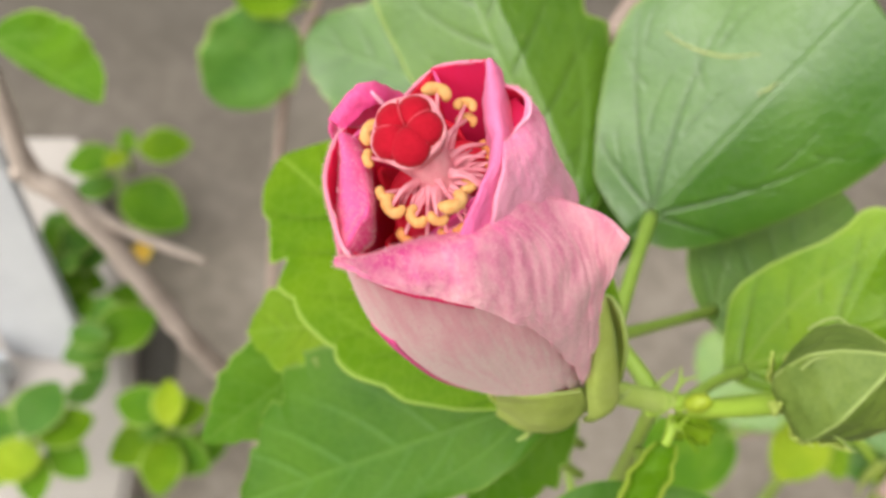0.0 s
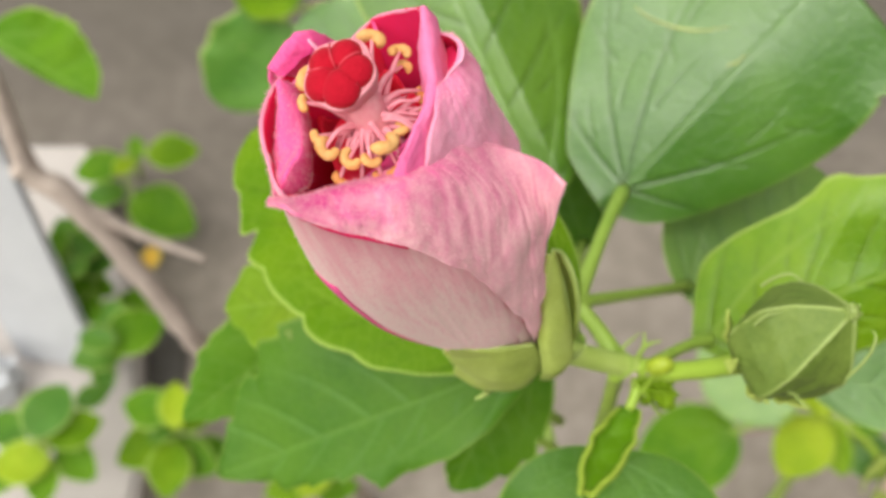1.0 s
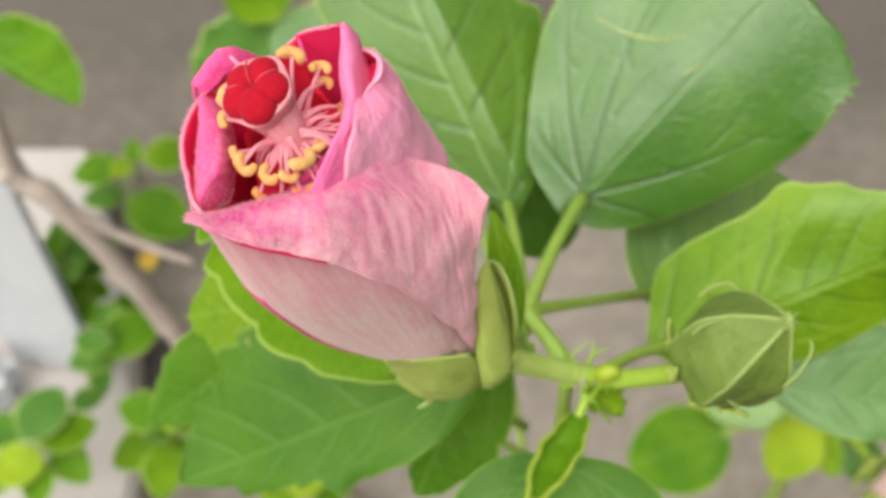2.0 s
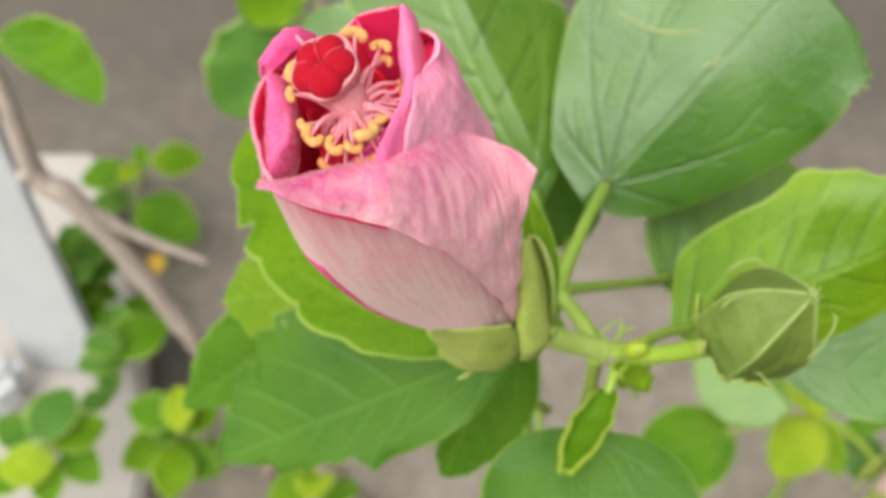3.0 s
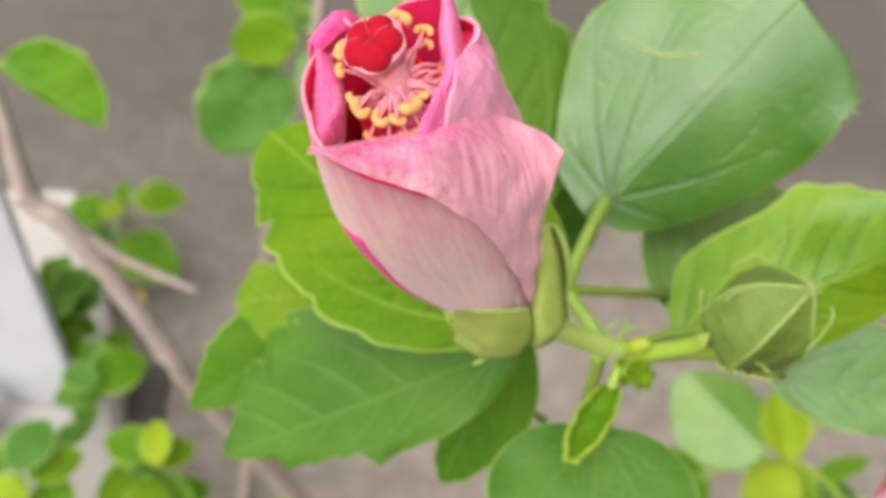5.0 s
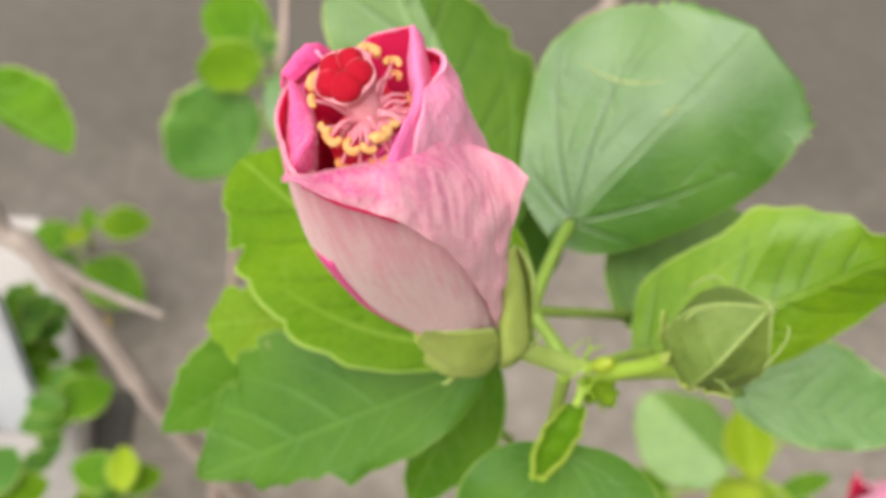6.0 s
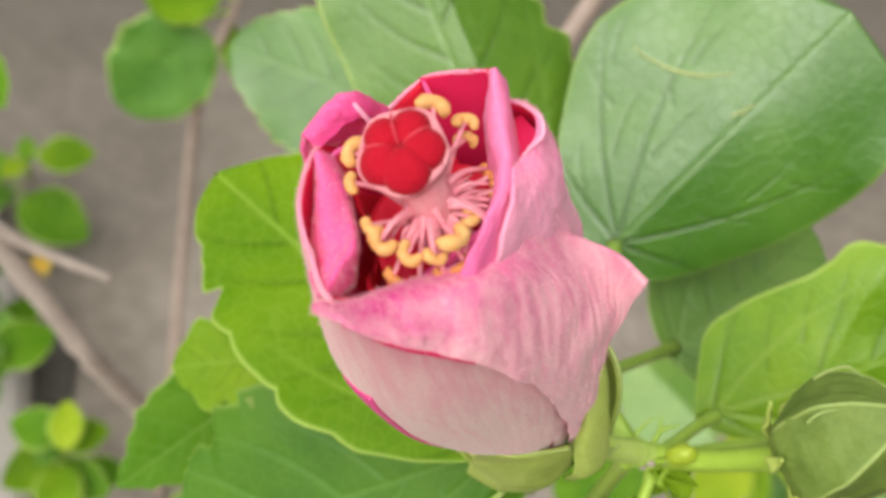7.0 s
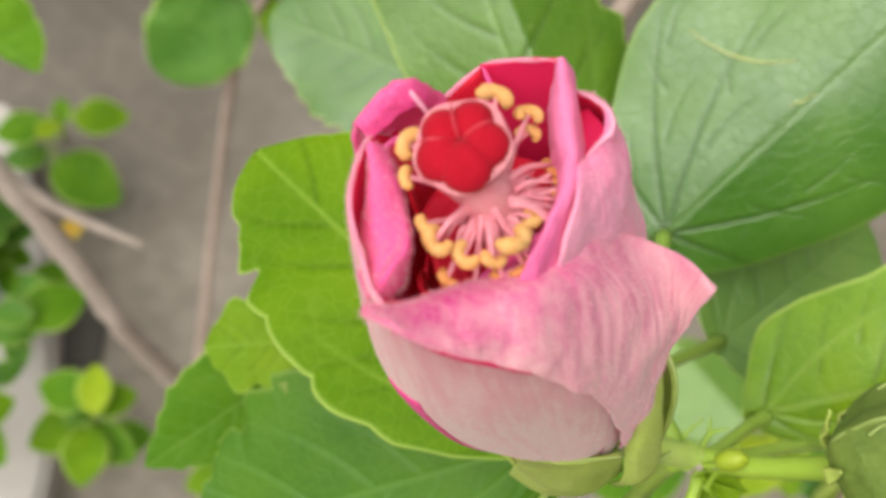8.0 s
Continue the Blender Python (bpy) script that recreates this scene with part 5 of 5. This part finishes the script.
leaf_on(slim, 'leaf', LEAF_MID, (-0.0829, 0.5852, 0.4485), (-0.1289, 0.6154, 0.4437), (0.12, -0.74, 0.66), 0.0216, 0.0216, (-0.0718, 0.580, 0.446), widest=0.8, blunt=0.6, cup=0.1, seed=73, res=(22, 34))
leaf_on(slim, 'leaf', LEAF_DARK, (-0.0791, 0.5740, 0.4399), (-0.0885, 0.5966, 0.4570), (0.09, -0.73, 0.67), 0.0078, 0.0078, (-0.0718, 0.575, 0.440), widest=0.8, blunt=0.6, cup=0.1, seed=74, res=(22, 34))
leaf_on(slim, 'leaf', LEAF_LIME, (-0.0786, 0.5681, 0.4127), (-0.0747, 0.5429, 0.3956), (0.06, -0.68, 0.73), 0.0061, 0.0074, (-0.0712, 0.598, 0.460), widest=0.8, blunt=0.6, cup=0.1, seed=75, res=(22, 34))


# ---- woody shrub behind the hibiscus ----
bare = base_of("woody_shrub", (0.2, 1.3, 0.0), "bare pinkish-brown branch of a woody shrub", "shrub")
part("branch", tube([(0.2, 1.3, 0), (0.2, 1.1, 0.4), (0.15, 0.75, 0.68), (0.11, 0.5, 0.7), (0.0822, 0.3688, 0.681), (0.0632, 0.3311, 0.6882), (0.0466, 0.3014, 0.6891)], [0.008, 0.007, 0.005, 0.004, 0.0034, 0.0032, 0.0032], 60, 10, 0.2, 5), BARK_PINK, bare)

# ---- low leafy plants on the ground ----
def low_plant(place, leaves, label, seed, top):
    rp = random.Random(seed)
    e = base_of("ground_plant", place, label, "plant", "low plants on the ground")
    p = Vector(place)
    top *= 0.6
    part("stem", tube([p, p + Vector((0.004, -0.004, top * 0.5)), p + Vector((0, 0, top))], [0.003, 0.0022, 0.0012], 14, 8, 0.2, seed), STEM, e)
    for (dx, dy, dz, ln, az, tilt, mat_) in leaves:
        b = p + Vector((dx, dy, dz))
        d = Vector((math.cos(radians(az)), math.sin(radians(az)), math.sin(radians(tilt)))).normalized()
        side = d.cross(Vector((0, 0, 1))).normalized()
        up = side.cross(d)
        face = (up + Vector((0, -0.35, 0.3))).normalized()
        joint = p + Vector((0, 0, min(dz, top)))
        leaf_on(e, "leaf", mat_, b, b + d * ln, face, ln * rp.uniform(.34, .42), ln * rp.uniform(.34, .42), joint, 0.0009, widest=0.85, blunt=0.7, cup=0.15, droop=0.1, seed=seed + rp.randint(1, 900), res=(14, 22))
    return e


low_plant((-0.292, 0.759, 0.000), [
    (0.008, -0.050, 0.090, 0.043, 200, 0, LEAF_MID),
    (0.017, -0.053, 0.096, 0.025, 250, 20, LEAF_YELLOW),
    (0.033, -0.050, 0.098, 0.045, 5, 5, LEAF_LIME),
    (0.020, -0.046, 0.085, 0.023, 100, 30, LEAF_MID),
    (0.011, -0.064, 0.050, 0.068, -30, 0, LEAF_MID),
    (0.003, -0.055, 0.050, 0.037, 190, 0, LEAF_DARK)], "low plant with small oval green leaves", 101, 0.070)
low_plant((-0.319, 0.608, 0.045), [
    (0.027, -0.033, 0.105, 0.035, 120, 0, LEAF_DARK),
    (0.030, -0.052, 0.115, 0.038, 60, 0, LEAF_DARK),
    (0.034, -0.048, 0.105, 0.036, 170, 0, LEAF_DARK),
    (0.028, -0.045, 0.095, 0.034, 20, 0, LEAF_DARK),
    (0.042, -0.051, 0.085, 0.037, 200, 0, LEAF_MID),
    (0.027, -0.057, 0.075, 0.032, -50, 0, LEAF_MID),
    (0.022, -0.056, 0.123, 0.027, 90, 10, LEAF_MID),
    (0.029, -0.040, 0.065, 0.026, -20, 0, LEAF_MID),
    (0.034, -0.077, 0.133, 0.022, 40, 10, LEAF_DARK),
    (0.013, -0.035, 0.075, 0.028, 210, 0, LEAF_DARK),
    (0.036, -0.018, 0.075, 0.026, 45, 0, LEAF_DARK),
    (0.018, -0.005, 0.075, 0.029, 100, 0, LEAF_MID),
    (0.021, -0.051, 0.055, 0.028, 240, 0, LEAF_MID)], "dense low plant with dark green leaves", 102, 0.120)
low_plant((-0.284, 0.576, 0.000), [
    (0.037, -0.055, 0.120, 0.037, 150, 0, LEAF_SAGE),
    (0.023, -0.073, 0.120, 0.050, 35, 0, LEAF_MID),
    (0.032, -0.061, 0.100, 0.044, 200, 0, LEAF_DARK),
    (0.021, -0.028, 0.080, 0.038, 70, 0, LEAF_MID),
    (0.009, -0.072, 0.090, 0.027, -60, 0, LEAF_DARK),
    (0.032, -0.075, 0.130, 0.031, 170, 0, LEAF_DARK)], "low plant with glossy mid-green leaves", 103, 0.100)
low_plant((-0.317, 0.449, 0.045), [
    (0.033, -0.051, 0.135, 0.045, 70, 0, LEAF_SAGE),
    (0.042, -0.051, 0.125, 0.039, 30, 0, LEAF_LIME),
    (0.040, -0.061, 0.115, 0.041, 185, 0, LEAF_YELLOW),
    (0.043, -0.046, 0.105, 0.037, -40, 0, LEAF_MID),
    (0.013, -0.038, 0.095, 0.038, 140, 0, LEAF_DARK),
    (0.032, -0.053, 0.105, 0.037, -80, 0, LEAF_MID),
    (0.034, 0.014, 0.055, 0.027, 30, 0, LEAF_DARK),
    (0.008, -0.047, 0.075, 0.038, 200, 0, LEAF_MID)], "low plant with broad pale and dark green leaves", 104, 0.140)
low_plant((-0.227, 0.486, 0.000), [
    (0.034, -0.061, 0.160, 0.040, 165, 0, LEAF_MID),
    (0.038, -0.075, 0.167, 0.035, 95, 10, LEAF_YELLOW),
    (0.030, -0.063, 0.150, 0.034, 20, 0, LEAF_LIME),
    (0.026, -0.054, 0.120, 0.047, 215, 0, LEAF_LIME),
    (0.024, -0.066, 0.120, 0.043, -30, 0, LEAF_MID),
    (0.029, -0.070, 0.130, 0.042, -90, 0, LEAF_LIME),
    (0.031, -0.057, 0.080, 0.036, 10, 0, LEAF_MID),
    (0.031, -0.054, 0.140, 0.025, 230, 0, LEAF_DARK)], "low plant with bright green leaves", 105, 0.130)
low_plant((-0.114, 0.434, 0.000), [
    (0.016, -0.055, 0.120, 0.038, 80, 0, LEAF_YELLOW),
    (0.021, -0.041, 0.120, 0.038, 200, 0, LEAF_LIME),
    (0.018, -0.039, 0.100, 0.034, 0, 0, LEAF_MID)], "low plant with yellow-green leaves", 106, 0.100)
low_plant((-0.266, 0.662, 0.000), [
    (0.012, -0.041, 0.050, 0.025, 100, 0, LEAF_GOLD)], "single golden fallen leaf on a short stalk", 107, 0.030)

# pale healed scratch across the big leaf
def onto(ob, points):
    """Lays points on a leaf's upper face."""
    co = np.array([v.co for v in ob.data.vertices])
    co = co[:len(co) // 2]
    face = np.array(BIG_FACE)
    laid = []
    for p in np.array(points):
        off = co - p
        height = off @ face
        flat = np.linalg.norm(off - height[:, None] * face, axis=1)
        near = np.argsort(flat)[:4]
        share = 1 / (flat[near] + 1e-5)
        laid.append(p + face * (float((height[near] * share).sum() / share.sum()) + 0.0002))
    return laid


scar = onto(BIG_LEAF, [(0.0442, 0.2333, 0.7647), (0.0477, 0.2312, 0.7633), (0.0540, 0.2291, 0.7618), (0.0605, 0.2283, 0.7612), (0.0669, 0.2288, 0.7617)])
part("scar", tube(scar, [0.00015, 0.00032, 0.00032, 0.00015], 30, 6, 0.8), DRY, shrub, "pale healed scratch on the leaf")
mark = onto(BIG_LEAF, [(0.0672, 0.2238, 0.7526), (0.0684, 0.2248, 0.7533), (0.0699, 0.225, 0.7535), (0.0711, 0.226, 0.7541), (0.0724, 0.2264, 0.7545)])
part("scar", tube(mark, [0.0001, 0.0003, 0.00025, 0.0001], 20, 6, 0.8), DRY, shrub, "small pale spot on the leaf")
